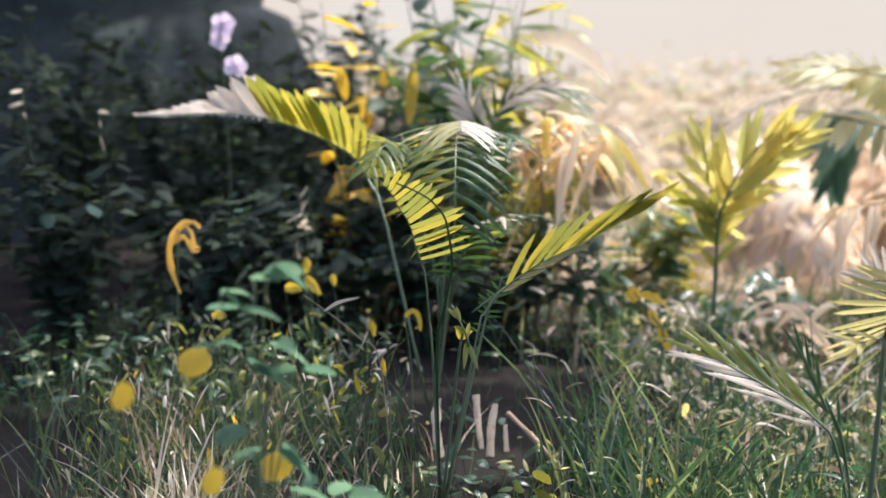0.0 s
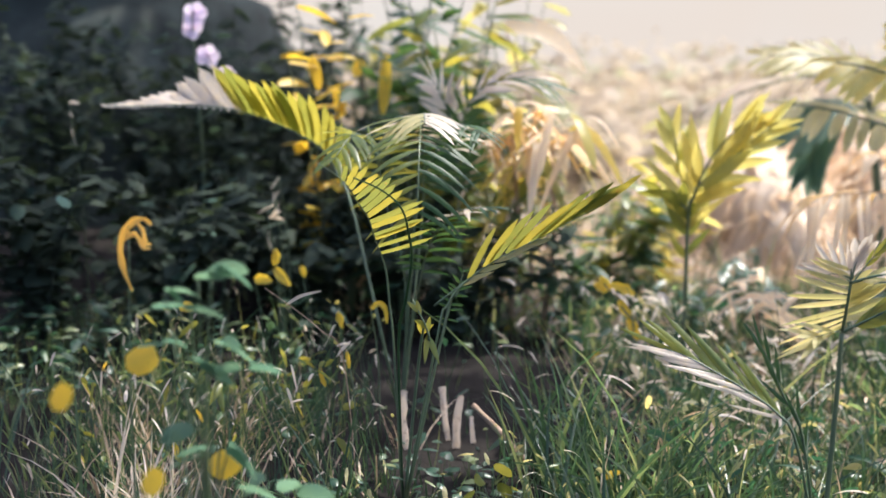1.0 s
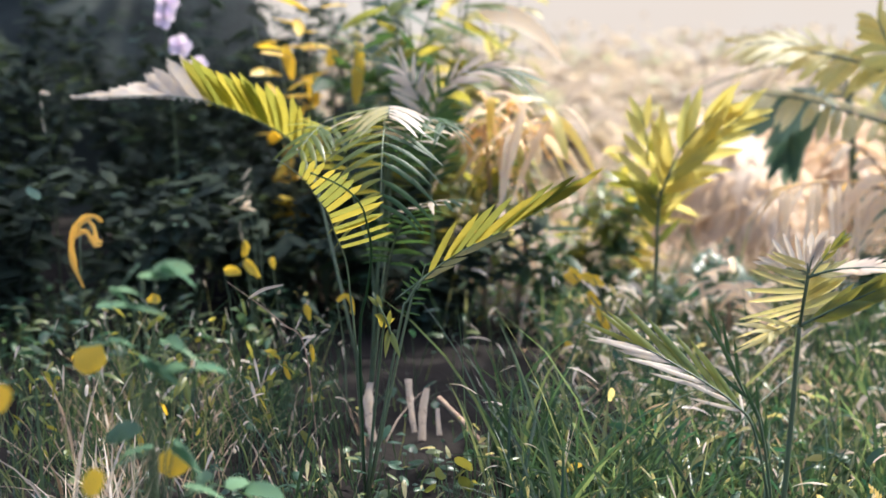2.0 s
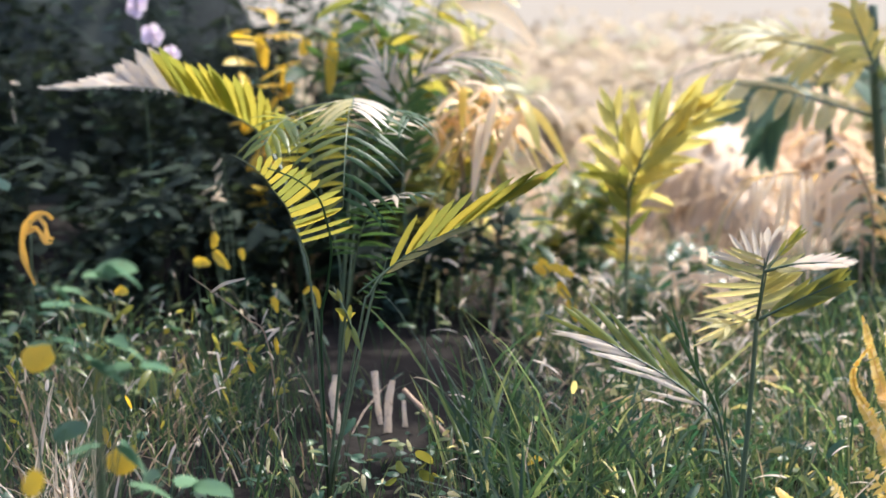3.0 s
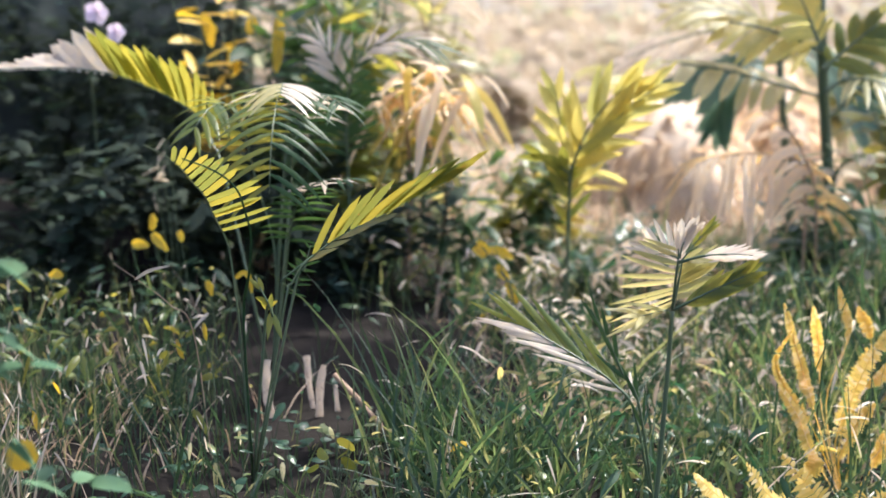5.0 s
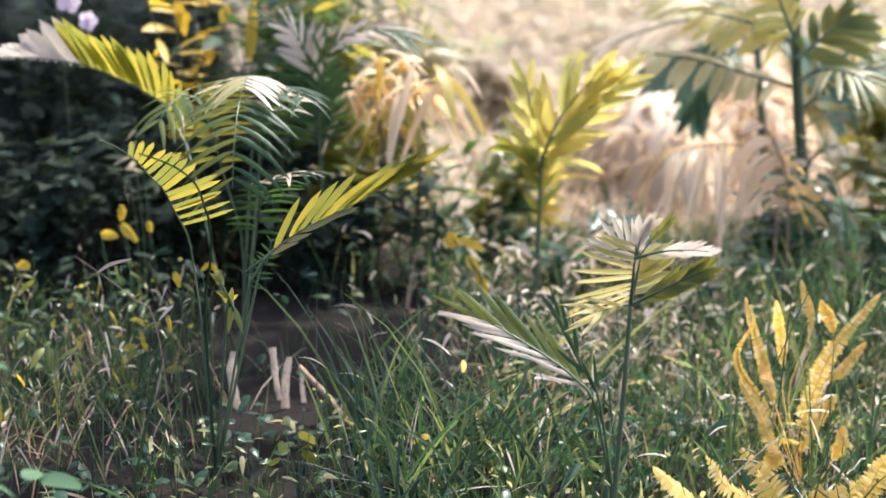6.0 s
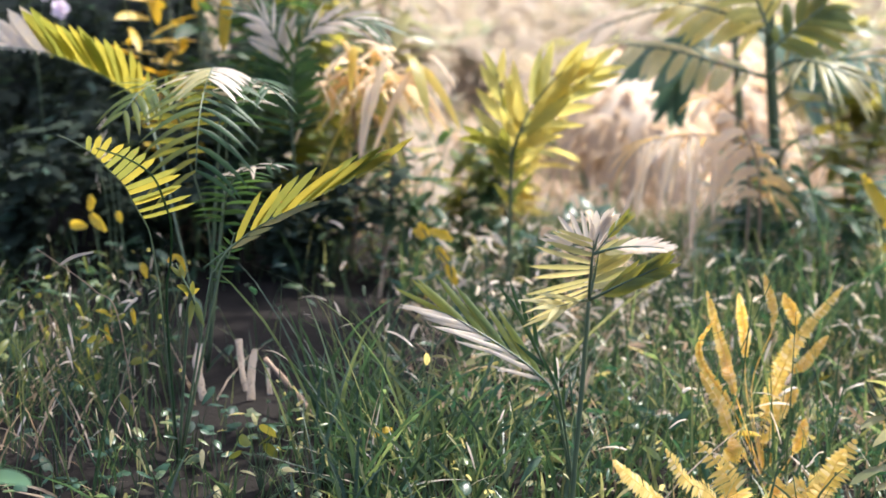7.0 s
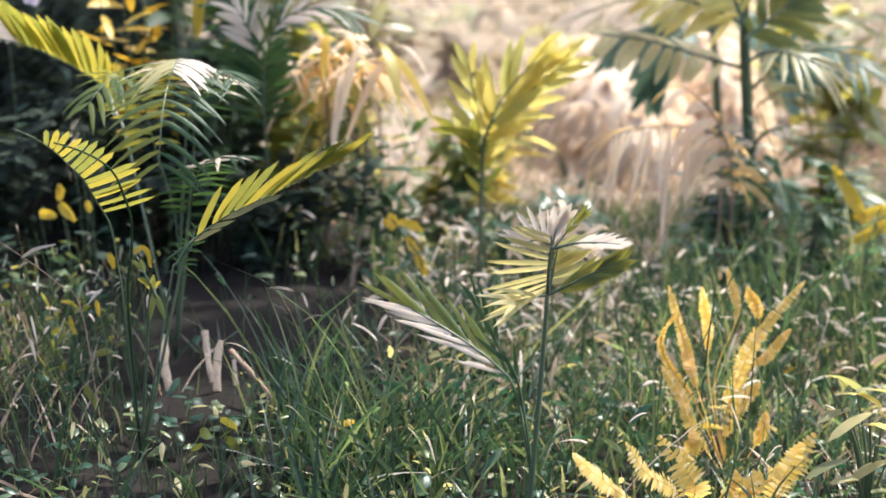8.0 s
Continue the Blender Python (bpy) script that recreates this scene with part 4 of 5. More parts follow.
def build_back_plants():
    r = np.random.RandomState(41)
    for x, y, lab, m, h, n, size in (
            (-0.04, 3.25, "leafy green stem behind the palms", PALM_DARK, 0.98, 6, 0.14), (0.12, 3.5, "tall green-yellow weeds with long leaves", PALM, 1.0, 7, 0.17),
            (-0.24, 3.3, "weeds with yellow dying leaves", YELLOW, 0.88, 6, 0.11), (0.32, 4.1, "pale green weeds against the glare", PALM_PALE, 1.0, 7, 0.18),
            (0.0, 3.9, "dark green tall weeds behind the palms", PALM_DARK, 1.0, 7, 0.18), (0.22, 3.25, "green weeds with broad leaves", PALM, 0.62, 5, 0.13),
            (1.78, 3.6, "green shrub beside the tall palm", PALM, 0.8, 7, 0.16),
            (0.58, 3.6, "thin weeds with lime green leaves against the light", PALM_LIME, 0.50, 5, 0.13), (0.74, 3.9, "pale yellow-green weeds against the light", PALM_YELLOW, 0.50, 4, 0.14), (0.62, 3.5, "dark green slim-leaved weeds", PALM_DARK, 0.40, 5, 0.11),
            (0.42, 3.1, "dark green low shrub beside the palms", PALM_DARK, 0.45, 6, 0.10), (2.1, 3.0, "dark green low shrub", HERB, 0.5, 8, 0.10), (1.62, 2.7, "dark green leafy weeds", HERB, 0.30, 7, 0.09),
            (-0.12, 3.75, "green shrub with upright leaves", PALM_DARK, 0.72, 7, 0.13), (0.16, 4.4, "green shrub in the half shade", PALM_DARK, 0.75, 7, 0.15),
            (1.5, 3.0, "dark green weeds under the tall palm", PALM_DARK, 0.42, 7, 0.10), (1.36, 3.15, "green weeds at the palm's foot", HERB, 0.46, 7, 0.10), (1.0, 3.4, "green low weeds under the dead leaves", HERB, 0.26, 7, 0.09), (0.72, 3.2, "leafy green weeds in the grass", HERB, 0.24, 7, 0.08), (1.3, 3.0, "leafy dark weeds beside a stem", HERB, 0.28, 7, 0.09)):
        leafy("weed" if "weed" in lab else "shrub", base_at(x, y), lab, "plant", m, r, n, 13, size, h, 0.20, 0.30, single=True)
    for x, y, h, m in ((0.3, 6.5, 0.75, FAR_DRY), (-0.1, 6.0, 0.9, PALM), (1.0, 7.5, 0.55, FAR_DRY), (1.7, 7.0, 0.5, PALM_PALE), (2.6, 6.6, 0.9, PALM_PALE), (3.2, 6.0, 1.1, FAR_DRY), (2.6, 5.6, 0.7, PALM), (2.9, 5.0, 0.8, PALM_PALE), (1.9, 8.5, 0.8, FAR_DRY), (0.6, 9.0, 0.7, FAR_DRY)):
        leafy("shrub", base_at(x, y), "sunlit shrub far out on the dry field", "shrub", m, r, 9, 14, 0.2, h, 0.5, 0.35)
    # leaves that yellowed on their stalks
    b = base_at(1.62, 2.87)
    p = thing("yellow_leaf_plant", b, "long bright yellow leaves on a stalk", "plant")
    for k, (line, wide) in enumerate((([(1.582, 2.85, 0.15), (1.55, 2.85, 0.204), (1.514, 2.85, 0.253), (1.487, 2.85, 0.296)], 0.036), ([(1.656, 2.85, 0.193), (1.614, 2.85, 0.184), (1.576, 2.85, 0.172), (1.551, 2.85, 0.169)], 0.030), ([(1.657, 2.83, 0.163), (1.616, 2.83, 0.149), (1.576, 2.83, 0.126), (1.543, 2.83, 0.111)], 0.036))):
        c = np.array(line) - b
        part("stem", tube([np.zeros(3), c[0] * [0.8, 0.8, 0.6], c[0]], 0.004, 0.003), STEM, p)
        part("leaf", ribbon(c, wide, 16, 0.2, k * 3.0), YELLOW, p)
    hang = np.array([(-0.282, 3.3, 0.707), (-0.265, 3.3, 0.619), (-0.214, 3.32, 0.606), (-0.208, 3.32, 0.544), (-0.079, 3.28, 0.711), (-0.098, 3.28, 0.553), (-0.152, 3.3, 0.696), (-0.165, 3.3, 0.652)])
    b = np.array(base_at(hang[:, 0].mean(), 3.32))
    p = thing("yellow_leaf_plant", b, "weed with hanging orange-yellow withered leaves", "plant")
    for k in range(0, len(hang), 2):
        top, end = hang[k] - b, hang[k + 1] - b
        part("stem", tube([np.zeros(3), top * [0.5, 0.5, 0.6] + [0, 0.03, 0], top], 0.004, 0.002), STEM, p)
        part("leaf", flat_leaf(top, end - top, (0.8, -0.5, 0.1), 1.05 * np.linalg.norm(end - top), 0.040, (0.05, -0.1, 0.0)), YELLOW, p)
    b = np.array(base_at(0.46, 2.59))
    p = thing("yellow_leaf_plant", b, "stalk with small yellow withered leaves", "plant")
    leaves = [[(0.402, 2.58, 0.232), (0.412, 2.58, 0.217), (0.427, 2.58, 0.202)], [(0.426, 2.58, 0.215), (0.451, 2.58, 0.207), (0.478, 2.58, 0.193)], [(0.443, 2.57, 0.182), (0.453, 2.57, 0.162), (0.468, 2.57, 0.147)], [(0.463, 2.57, 0.142), (0.476, 2.57, 0.118), (0.486, 2.57, 0.095)], [(0.417, 2.58, 0.198), (0.405, 2.58, 0.21), (0.39, 2.58, 0.215)]]
    part("stem", tube(np.array([b, leaves[3][1], leaves[2][1], leaves[0][1]]) - b, 0.003, 0.0015), STEM, p)
    for k, line in enumerate(leaves):
        part("leaf", ribbon(np.array(line) - b, 0.022, 10, 0.4, k * 1.9), YELLOW, p)
    # single yellow leaves on thin stalks
    for k, (line, wide) in enumerate((([(-0.292, 2.56, 0.297), (-0.29, 2.56, 0.28), (-0.295, 2.56, 0.261)], 0.018), ([(-0.337, 2.56, 0.23), (-0.32, 2.56, 0.232), (-0.301, 2.56, 0.227)], 0.022), ([(-0.293, 2.56, 0.256), (-0.279, 2.56, 0.237), (-0.262, 2.56, 0.217)], 0.022), ([(-0.237, 2.56, 0.261), (-0.234, 2.56, 0.25), (-0.231, 2.56, 0.236)], 0.014),
                                      ([(-0.141, 2.3, 0.213), (-0.136, 2.3, 0.2), (-0.132, 2.3, 0.182)], 0.014), ([(-0.07, 2.18, 0.244), (-0.055, 2.18, 0.255), (-0.044, 2.18, 0.243), (-0.041, 2.18, 0.217)], 0.011), ([(-0.454, 2.35, 0.21), (-0.441, 2.35, 0.215), (-0.428, 2.35, 0.21)], 0.018), ([(-0.102, 2, 0.209), (-0.1, 2, 0.195), (-0.098, 2, 0.178)], 0.008), ([(-0.147, 2, 0.18), (-0.144, 2, 0.161), (-0.137, 2, 0.146)], 0.008))):
        b = np.array(base_at(line[0][0] + 0.015, line[0][1] + 0.01))
        p = thing("yellow_leaf_plant", b, "thin stalk with a small yellow leaf", "plant", "small yellow-leaved stalks")
        c = np.array(line) - b
        part("stem", tube([np.zeros(3), c[0] * [0.2, 0.2, 0.6], c[0]], 0.0016, 0.001), STEM, p)
        part("leaf", ribbon(c, wide, 10, 0.4, k * 2.7), YELLOW, p)
    # weeds added with pale leaves in place of glints on the shrubs
    for q in np.array([(-0.337, 2.9, 0.381), (-0.351, 2.9, 0.321), (-0.323, 2.9, 0.419), (-0.843, 3, 0.59), (-1.028, 3, 0.645)]):
        b = base_at(q[0] + 0.02, q[1] + 0.02)
        p = thing("weed", b, "thin weed whose small pale leaves stand in for glints before dark shrubs", "plant", "pale-leaved weeds")
        part("stem", tube([np.zeros(3), (q - b) * [0.2, 0.2, 0.6], q - b], 0.002, 0.001), STEM, p)
        for k in range(3):
            part("leaf", flat_leaf(q - b - [0, 0, 0.03 * k], [r.normal(0, 1), -0.4, r.normal(0, 0.3)], [0.2, -0.8, 0.5], r.uniform(0.03, 0.045), 0.018), BLEACHED_AND_GLINT, p)
    # flowers
    pts = np.array([(-0.578, 3.25, 0.816), (-0.586, 3.25, 0.778), (-0.544, 3.23, 0.708), (-0.495, 3.22, 0.658)])
    b = base_at(-0.60, 3.30)
    p = thing("flower_stalk", b, "slender stalk with lilac five-petalled flowers", "flower")
    part("stem", tube(np.array([b, (b + pts[1]) / 2 + [0.02, 0, 0], pts[1], pts[0]]) - b, 0.003, 0.0015, 16), STEM, p)
    for q, size in ((pts[0], 0.036), (pts[1], 0.030), (pts[2], 0.034), (pts[3], 0.027)):
        if size not in (0.036, 0.030):
            part("stem", tube(np.array([pts[1] - [0, 0, 0.25], q - [0, 0, 0.06], q]) - b, 0.002, 0.001), STEM, p)
        fl = part("flower", tube(np.array([q + [0, 0.03, -0.01], q + [0, 0.01, 0], q]) - b, 0.003, 0.006), PETAL, p)
        for k in range(5):
            a = k * 2 * math.pi / 5 + r.uniform(-0.2, 0.2)
            part("petal", flat_leaf(q - b, [math.cos(a), -0.25, math.sin(a)], [-math.sin(a), 0.1, math.cos(a)], size * 1.0, size * 0.85, (0, 0.1, -0.1), 5, 0.15, 0.5, 0.35), PETAL, fl)


def build_shade():
    """The dark shrubbery, the trunk behind it, and an unseen tree added to shade the ground."""
    r = np.random.RandomState(51)
    for x, y, h in ((-0.65, 4.0, 0.80), (-1.05, 3.5, 0.85), (-1.4, 3.1, 1.0), (-0.35, 3.9, 0.56), (-1.7, 3.7, 1.1), (-0.95, 4.3, 0.85), (-1.15, 2.7, 0.62), (-0.6, 2.95, 0.40), (-0.3, 3.1, 0.40),
                    (-0.9, 2.9, 0.55), (-1.5, 2.5, 0.7), (-0.05, 3.4, 0.42), (-1.3, 4.0, 1.0), (-0.72, 3.5, 0.52), (-0.45, 3.5, 0.46), (-0.2, 3.75, 0.46), (-0.55, 4.6, 0.62), (-0.95, 5.0, 0.7), (-0.15, 4.3, 0.46),
                    (-1.4, 4.8, 0.9), (-1.9, 4.4, 1.1), (0.1, 3.0, 0.3), (-0.3, 5.2, 0.62), (0.0, 4.9, 0.5), (-0.6, 5.6, 0.7), (-0.36, 4.5, 1.0), (-0.62, 4.2, 1.05), (-0.2, 5.4, 1.0)):
        leafy("shrub", base_at(x, y), "dark green shrub in deep shade", "shrub", SHRUB, r, 12, 36, 0.070, h, 0.34, 0.5, stem_mat=BARK)
    b = np.array(base_at(-1.63, 6.2))
    p = thing("tree", b, "broad dark tree trunk behind the shrubs", "tree")
    part("trunk", tube([(0, 0, -0.1), (0.0, 0, 0.5), (-0.10, 0, 1.0), (-0.15, 0.05, 2.0), (-0.2, 0.1, 3.4)], 1.15, 0.55, 24, 28, 0.12), BARK, p)
    for k in range(5):
        a = k * 1.26
        top = np.array([math.cos(a) * 0.9, math.sin(a) * 0.9, 4.6 + r.uniform(0, 0.6)])
        part("limb", tube([(-0.15, 0.05, 3.0), top * [0.4, 0.4, 0.85], top], 0.22, 0.06, 12, 8, 0.1), BARK, p)
    # an unseen tree, added out of view to shade the shrubs and the bare soil
    b = np.array(base_at(3.4, 5.2))
    p = thing("tree", b, "unseen tall tree, added so its leafy limbs shade the shrubs", "tree")
    part("trunk", tube([(0, 0, -0.1), (0.05, 0, 1.2), (-0.1, 0.0, 2.6), (-0.3, -0.1, 4.0)], 0.22, 0.12, 20, 14, 0.15), BARK, p)
    # openings cut in the added crown, through which sun reaches a chosen place
    gaps = [((-0.578, 3.25, 0.816), 0.17), ((-0.586, 3.25, 0.778), 0.17), ((-0.544, 3.23, 0.708), 0.17), ((-0.495, 3.22, 0.658), 0.17),
            ((-0.05, 1.70, 0.48), 0.14), ((0.08, 1.82, 0.38), 0.10), ((0.20, 1.86, 0.43), 0.11), ((0.28, 1.87, 0.45), 0.12), ((0.13, 1.84, 0.41), 0.11), ((0.02, 2.10, 0.57), 0.14), ((0.14, 2.12, 0.55), 0.10),
            ((-0.25, 2.53, 0.57), 0.13), ((-0.40, 2.60, 0.60), 0.13), ((-0.56, 2.66, 0.60), 0.19), ((-0.48, 2.62, 0.60), 0.19), ((-0.66, 2.68, 0.59), 0.19), ((-0.33, 2.57, 0.60), 0.16), ((-0.12, 2.25, 0.54), 0.10), ((-0.28, 1.37, 0.48), 0.10),
            ((-0.01, 2.12, 0.07), 0.05), ((0.09, 2.12, 0.08), 0.06), ((-0.42, 1.76, 0.10), 0.10), ((0.35, 1.85, 0.12), 0.18), ((0.38, 1.70, 0.06), 0.17), ((-0.29, 1.5, 0.32), 0.08), ((-0.32, 2.9, 0.38), 0.14), ((0.45, 2.58, 0.2), 0.12), ((-0.27, 2.56, 0.24), 0.10)]
    got = []
    for ground_spot, radii, n, up, size, holes in (((-1.22, 3.68), (0.86, 0.78, 0.35), 2200, 4.4, 0.15, -1), ((-0.36, 2.72), (0.36, 0.20, 0.15), 220, 4.4, 0.13, -1), ((-0.98, 2.45), (0.38, 0.58, 0.3), 700, 4.4, 0.15, -1), ((-1.15, 5.7), (0.75, 0.65, 0.3), 900, 4.4, 0.16, -1), ((0.14, 2.42), (0.22, 0.15, 0.10), 120, 4.4, 0.12, -1),
                                                   ((-1.03, 1.60), (0.50, 0.52, 0.3), 900, 4.4, 0.15, -1), ((-0.36, 2.10), (0.42, 0.48, 0.14), 560, 2.4, 0.075, -0.02), ((0.08, 2.25), (0.24, 0.34, 0.12), 420, 2.5, 0.07, -0.12), ((0.30, 2.36), (0.16, 0.42, 0.12), 330, 2.5, 0.08, -0.3), ((0.02, 1.74), (0.46, 0.22, 0.10), 460, 2.3, 0.06, -0.12), ((-0.02, 1.54), (0.34, 0.15, 0.10), 330, 2.3, 0.06, -0.35), ((0.85, 2.15), (0.75, 0.55, 0.14), 240, 2.6, 0.06, 0.06)):
        centre = np.array([*ground_spot, 0.0]) + np.array(ray) * up / ray.z - b
        part("limb", tube([(-0.2, -0.05, 3.0), centre * [0.5, 0.5, 0.7] + [0, 0, 0.9], centre], 0.06, 0.008, 16, 8, 0.1), BARK, p)
        d = unit(r.normal(0, 1, (n, 3))) * (r.uniform(0.1, 1, n) ** 0.45)[:, None]
        lumps = np.array([0.2 * noise.noise(Vector(q * 3)) for q in d])[:, None]
        pos = centre + d * (1 + lumps) * np.array(radii)
        keep = np.array([noise.noise(Vector((q[0] * 9, q[1] * 9, 4.2))) > holes for q in pos])
        for g, wide in gaps:
            off = pos + b - np.array(g)
            off = off - (off @ np.array(ray))[:, None] * np.array(ray)
            keep &= np.linalg.norm(off, axis=1) > wide
        pos = pos[keep]
        n = len(pos)
        th = r.uniform(0, 2 * np.pi, n)
        way = unit(np.stack([np.cos(th), np.sin(th), r.uniform(-0.8, 0.3, n)], 1))
        side = unit(np.stack([-np.sin(th), np.cos(th), r.normal(0, 0.3, n)], 1))
        ln = r.uniform(0.7, 1.3, n) * size
        got.append(strips(pos, way, np.tile([0, 0, -0.3], (n, 1)), side, ln, ln * 0.5, 3, 0.2))
    part("crown", join(*got), SHRUB, p)


# ------------------------------------------------------------------ near plants and small things
def build_near():
    r = np.random.RandomState(61)
    # leaf places of the broad-leaved herb: a green leaf, or a yellow one facing the open side
    green = [(-0.216, 1.16, 0.468), (-0.17, 1.16, 0.489), (-0.192, 1.16, 0.459), (-0.183, 1.16, 0.479), (-0.163, 1.16, 0.415), (-0.177, 1.16, 0.399), (-0.147, 1.16, 0.392), (-0.209, 1.16, 0.416), (-0.22, 1.16, 0.324), (-0.187, 1.16, 0.312), (-0.157, 1.16, 0.318), (-0.144, 1.16, 0.273), (-0.123, 1.2, 0.263), (-0.103, 1.2, 0.254)]
    yellow = [(-0.258, 1.24, 0.381), (-0.175, 1.24, 0.268)]
    aside = [(-0.277, 1.02, 0.405), (-0.201, 1.02, 0.329)]
    b = np.array(base_at(-0.19, 1.21))
    p = thing("herb", b, "broad-leaved green herb with a few yellow leaves", "plant")
    for q in np.array(green):
        st = part("stem", tube([np.zeros(3), (q - b) * [0.35, 0.5, 0.7], q - b], 0.0013, 0.0008, 12, 5), STEM, p)
        for k in range(2):
            a = r.uniform(0, 2 * np.pi)
            size = r.uniform(0.026, 0.046)
            part("leaf", flat_leaf(q - b + r.normal(0, 0.006, 3), [math.cos(a), 0.4 * math.sin(a), r.uniform(-0.3, 0.4)], [-math.sin(a) * 0.4, r.uniform(-1, -0.3), r.uniform(0.3, 1)], size, size * r.uniform(0.4, 0.6), (0, 0, -0.35)), TEAL, st)
    for q in np.array(yellow):
        st = part("stem", tube([np.zeros(3), (q - b) * [0.35, 0.5, 0.7], q - b], 0.0013, 0.0008, 12, 5), STEM, p)
        part("leaf", flat_leaf(q - b + [0.014, 0, 0.008], (-0.9, -0.1, -0.35), (0.35, -0.25, -0.9), 0.034, 0.030, (0, 0, -0.1), 7, 0.15, 0.35, 0.35), YELLOW, st)
    b = np.array(base_at(-0.33, 1.05))
    p = thing("herb", b, "low herb with yellow leaves in shade", "plant")
    for q in np.array(aside):
        st = part("stem", tube([np.zeros(3), (q - b) * [0.35, 0.5, 0.7], q - b], 0.0013, 0.0008, 12, 5), STEM, p)
        part("leaf", flat_leaf(q - b + [0.006, 0, 0.010], (-0.4, -0.1, -0.9), (0.9, -0.25, -0.3), 0.028, 0.019, (0, 0, 0.1), 7, 0.15, 0.35, 0.35), YELLOW, st)
    bands = [[(-0.277, 1.38, 0.505), (-0.287, 1.38, 0.512), (-0.303, 1.38, 0.504), (-0.313, 1.38, 0.482), (-0.311, 1.38, 0.455), (-0.302, 1.38, 0.429)], [(-0.308, 1.375, 0.488), (-0.295, 1.375, 0.495), (-0.285, 1.375, 0.48), (-0.278, 1.375, 0.479)], [(-0.295, 1.385, 0.508), (-0.288, 1.385, 0.497), (-0.286, 1.385, 0.484), (-0.279, 1.385, 0.482)]]
    b = np.array(base_at(-0.31, 1.40))
    p = thing("curled_leaf_stalk", b, "thin stalk with a withered curled yellow leaf", "plant")
    part("stem", tube([np.zeros(3), (np.array(bands[0][4]) - b) * [0.6, 0.6, 0.6], np.array(bands[0][2]) - b], 0.0016, 0.0009), STEM, p)
    for k, (line, wide) in enumerate(zip(bands, (0.0085, 0.006, 0.006))):
        part("curled_leaf", ribbon(np.array(line) - b, wide, 30, 0.6, k * 2.3), CURLED, p)
    # pale stakes, made as thin translucent bands to brighten them, and the leaning stick
    for k, (line, wide) in enumerate((([(-0.009, 2.12, 0.108), (-0.013, 2.12, 0.073), (-0.011, 2.12, 0.036), (-0.004, 2.12, 0)], 0.021), ([(0.059, 2.14, 0.109), (0.062, 2.14, 0.072), (0.066, 2.14, 0.034), (0.071, 2.14, 0.002)], 0.014), ([(0.093, 2.1, 0.103), (0.086, 2.1, 0.068), (0.084, 2.1, 0.026), (0.083, 2.1, -0.019)], 0.018), ([(0.112, 2.13, 0.056), (0.113, 2.13, 0.031), (0.115, 2.13, 0.005), (0.116, 2.13, -0.028)], 0.011))):
        low = line[-1]
        foot = (low[0], low[1], float(ground_z(low[0], low[1])) - 0.02)
        ob = new("dry_sheath", mesh_of("dry_sheath", ribbon([foot] + line[::-1], wide * 0.82, 26, 0.45, k * 3.7, (0.08, 0.66))))
        ob.data.materials.append(THIN_STAKE)
        tagged(ob, "pale stake upright in soil, made thin and translucent to look brighter", "dry sheath", "pale dry sheaths")
    bent = [(-0.099, 1.88, 0.226), (-0.133, 1.88, 0.27), (-0.17, 1.88, 0.302), (-0.22, 1.88, 0.339)]
    foot = base_at(bent[0][0] + 0.02, 1.90)
    p = thing("dry_stalk", foot, "thin bent dry grass stalk with a pale blade", "dry stalk")
    part("stem", tube(np.array([foot] + bent) - foot, 0.0012, 0.0007, 24, 5), TWIG, p)
    part("blade", ribbon(np.array([(-0.187, 1.88, 0.312), (-0.164, 1.88, 0.326), (-0.132, 1.88, 0.334)]) - foot, 0.0055, 14, 0.2, 4.0), BLEACHED_AND_GLINT, p)
    b = np.array(base_at((0.132, 1.74, 0.056)[0], 1.74))
    p = thing("herb", b, "low herb with round light green leaves on bare soil", "plant")
    for k, (q, size) in enumerate(zip([(0.133, 1.74, 0.092), (0.117, 1.74, 0.073), (0.151, 1.74, 0.081), (0.138, 1.74, 0.063), (0.162, 1.74, 0.058), (0.105, 1.74, 0.055)], (0.030, 0.026, 0.024, 0.026, 0.020, 0.020))):
        c = np.array(q) - b
        st = part("stem", tube([np.zeros(3), c * [0.4, 0.4, 0.6], c], 0.0012, 0.0008, 10, 5), STEM, p)
        a = k * 1.9
        part("leaf", flat_leaf(c, [math.cos(a), -0.5, 0.3 * math.sin(a)], [-math.sin(a), -0.5, 0.8], size, size * 0.8, (0, 0, -0.3), 7, 0.2, 0.4, 0.4), PALM_LIME, st)
    s = np.array([(0.113, 2.07, 0.094), (0.221, 1.98, 0.014)])
    s[1, 2] = float(ground_z(s[1, 0], s[1, 1])) - 0.005
    ob = new("stick", mesh_of("stick", tube([s[1], (s[0] + s[1]) / 2 + [0, 0, 0.004], s[0]], 0.0042, 0.0052, 14, 7, 0.4)))
    ob.data.materials.append(TWIG)
    tagged(ob, "thin dry reddish stick leaning out of the grass", "stick")
    q = np.array([(1.089, 1.62, 0.148), (1.094, 1.6, 0.103), (1.074, 1.6, 0.05), (1.053, 1.66, 0.159)])
    b = np.array(base_at(1.12, 1.66))
    p = thing("herb", b, "herb with large pale glossy green leaves", "plant")
    q = np.concatenate([q, q + [0.03, 0.02, -0.03], q + [-0.01, 0.03, 0.02]])
    for k in range(12):
        st = part("stem", tube([np.zeros(3), (q[k] - b) * [0.3, 0.3, 0.6], q[k] - b], 0.003, 0.0015), STEM, p)
        part("leaf", flat_leaf(q[k] - b, [(-1, 1, -0.6, 1, 0.3)[k % 5], -0.3, r.uniform(-0.1, 0.5)], [0.3, -0.9, 0.25], 0.07, 0.03, (0, 0, -0.5)), PALM_PALE, st)


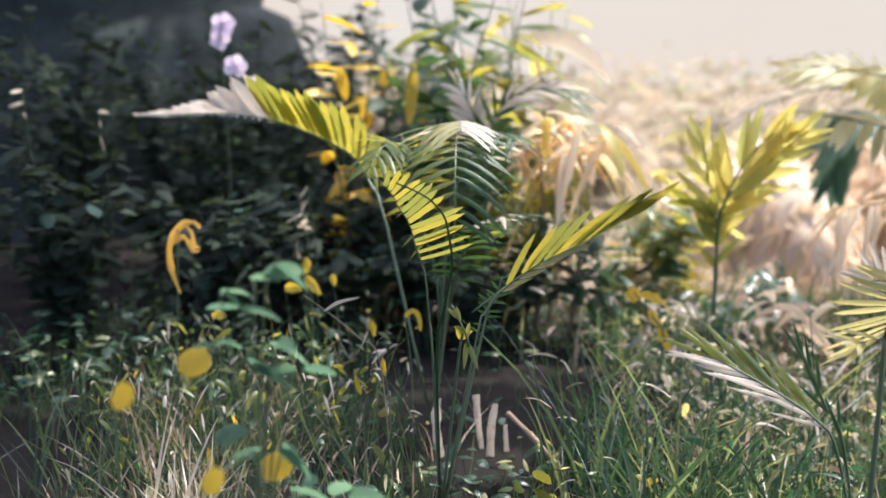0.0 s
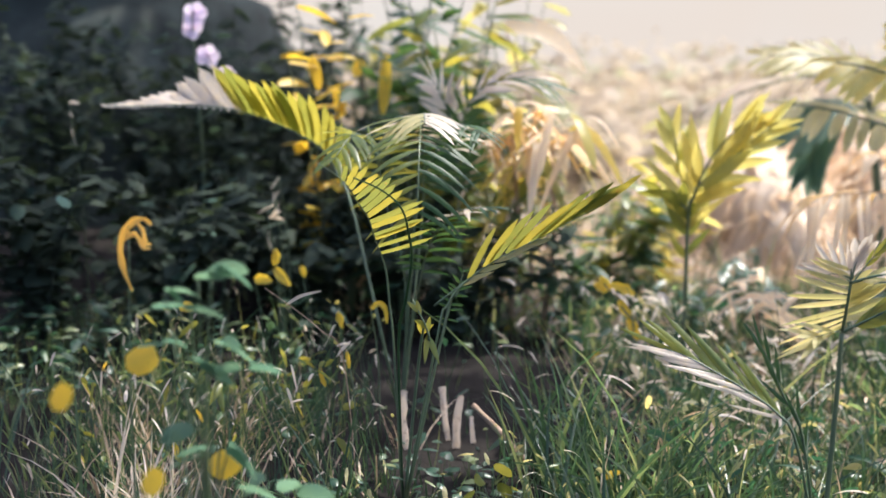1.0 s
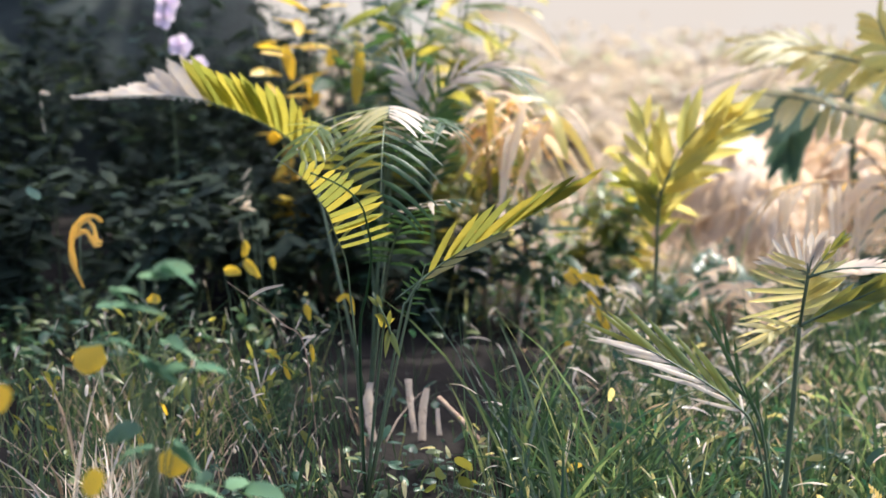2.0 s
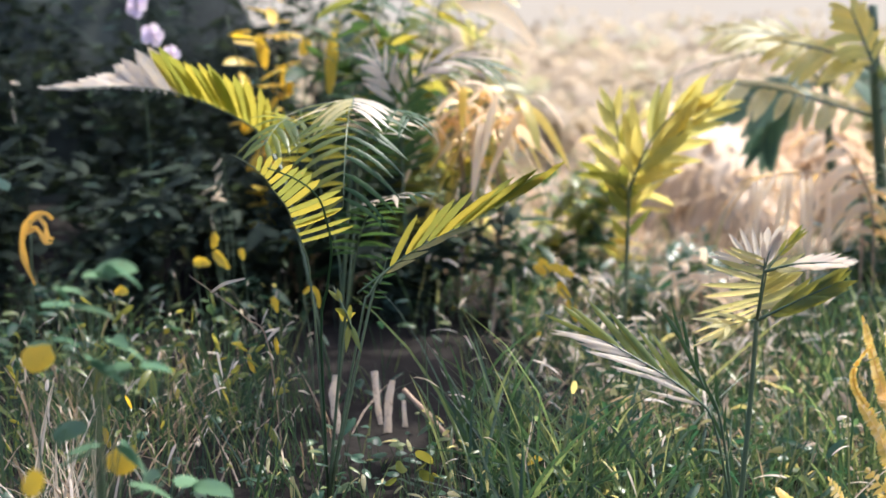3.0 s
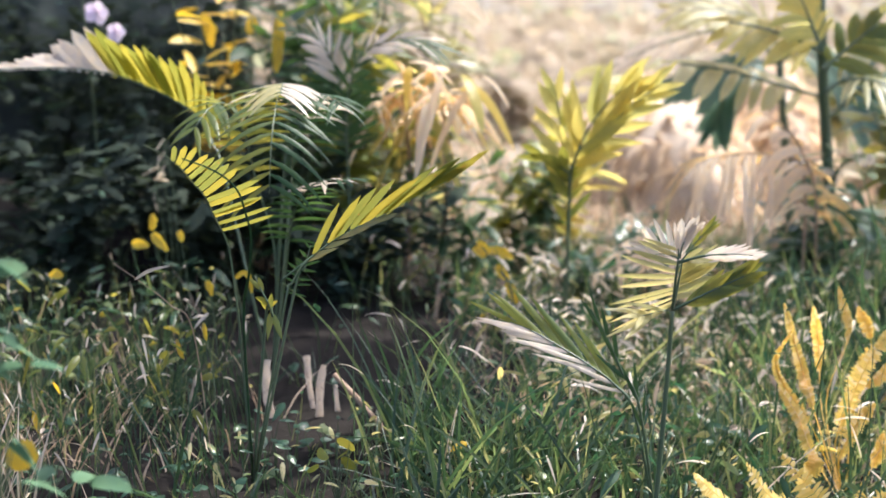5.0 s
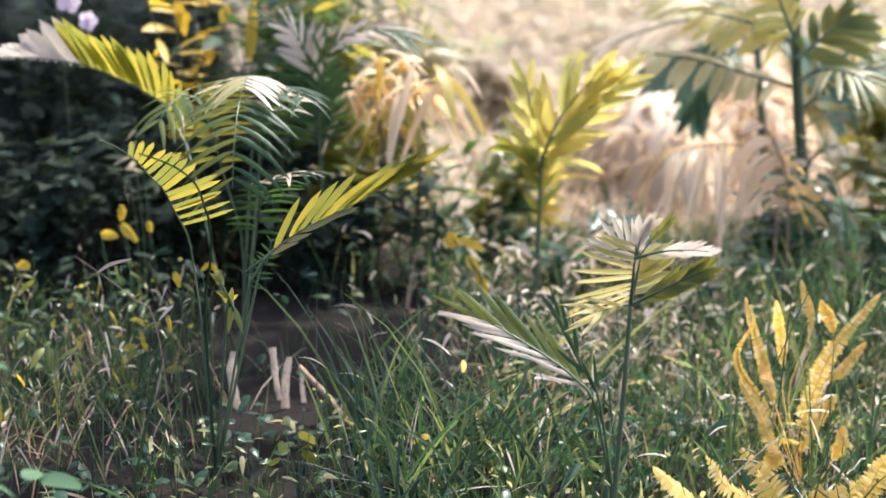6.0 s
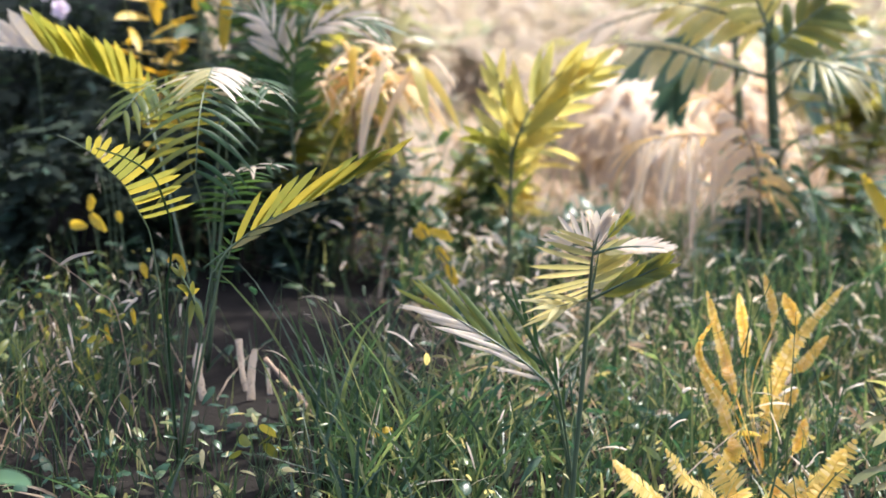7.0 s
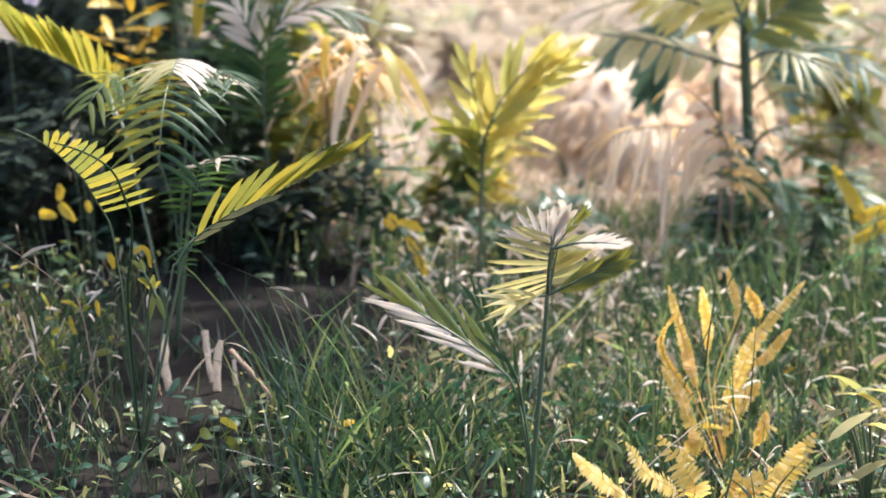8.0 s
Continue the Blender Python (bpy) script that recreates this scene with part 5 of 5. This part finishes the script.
build_ground()
build_backdrop()
build_palms()
build_ferns()
build_shade()
build_heaps()
build_dead_leaves()
build_back_plants()
build_near()
build_herbs()
build_strands()
build_far_growth()
build_litter()
build_grass()
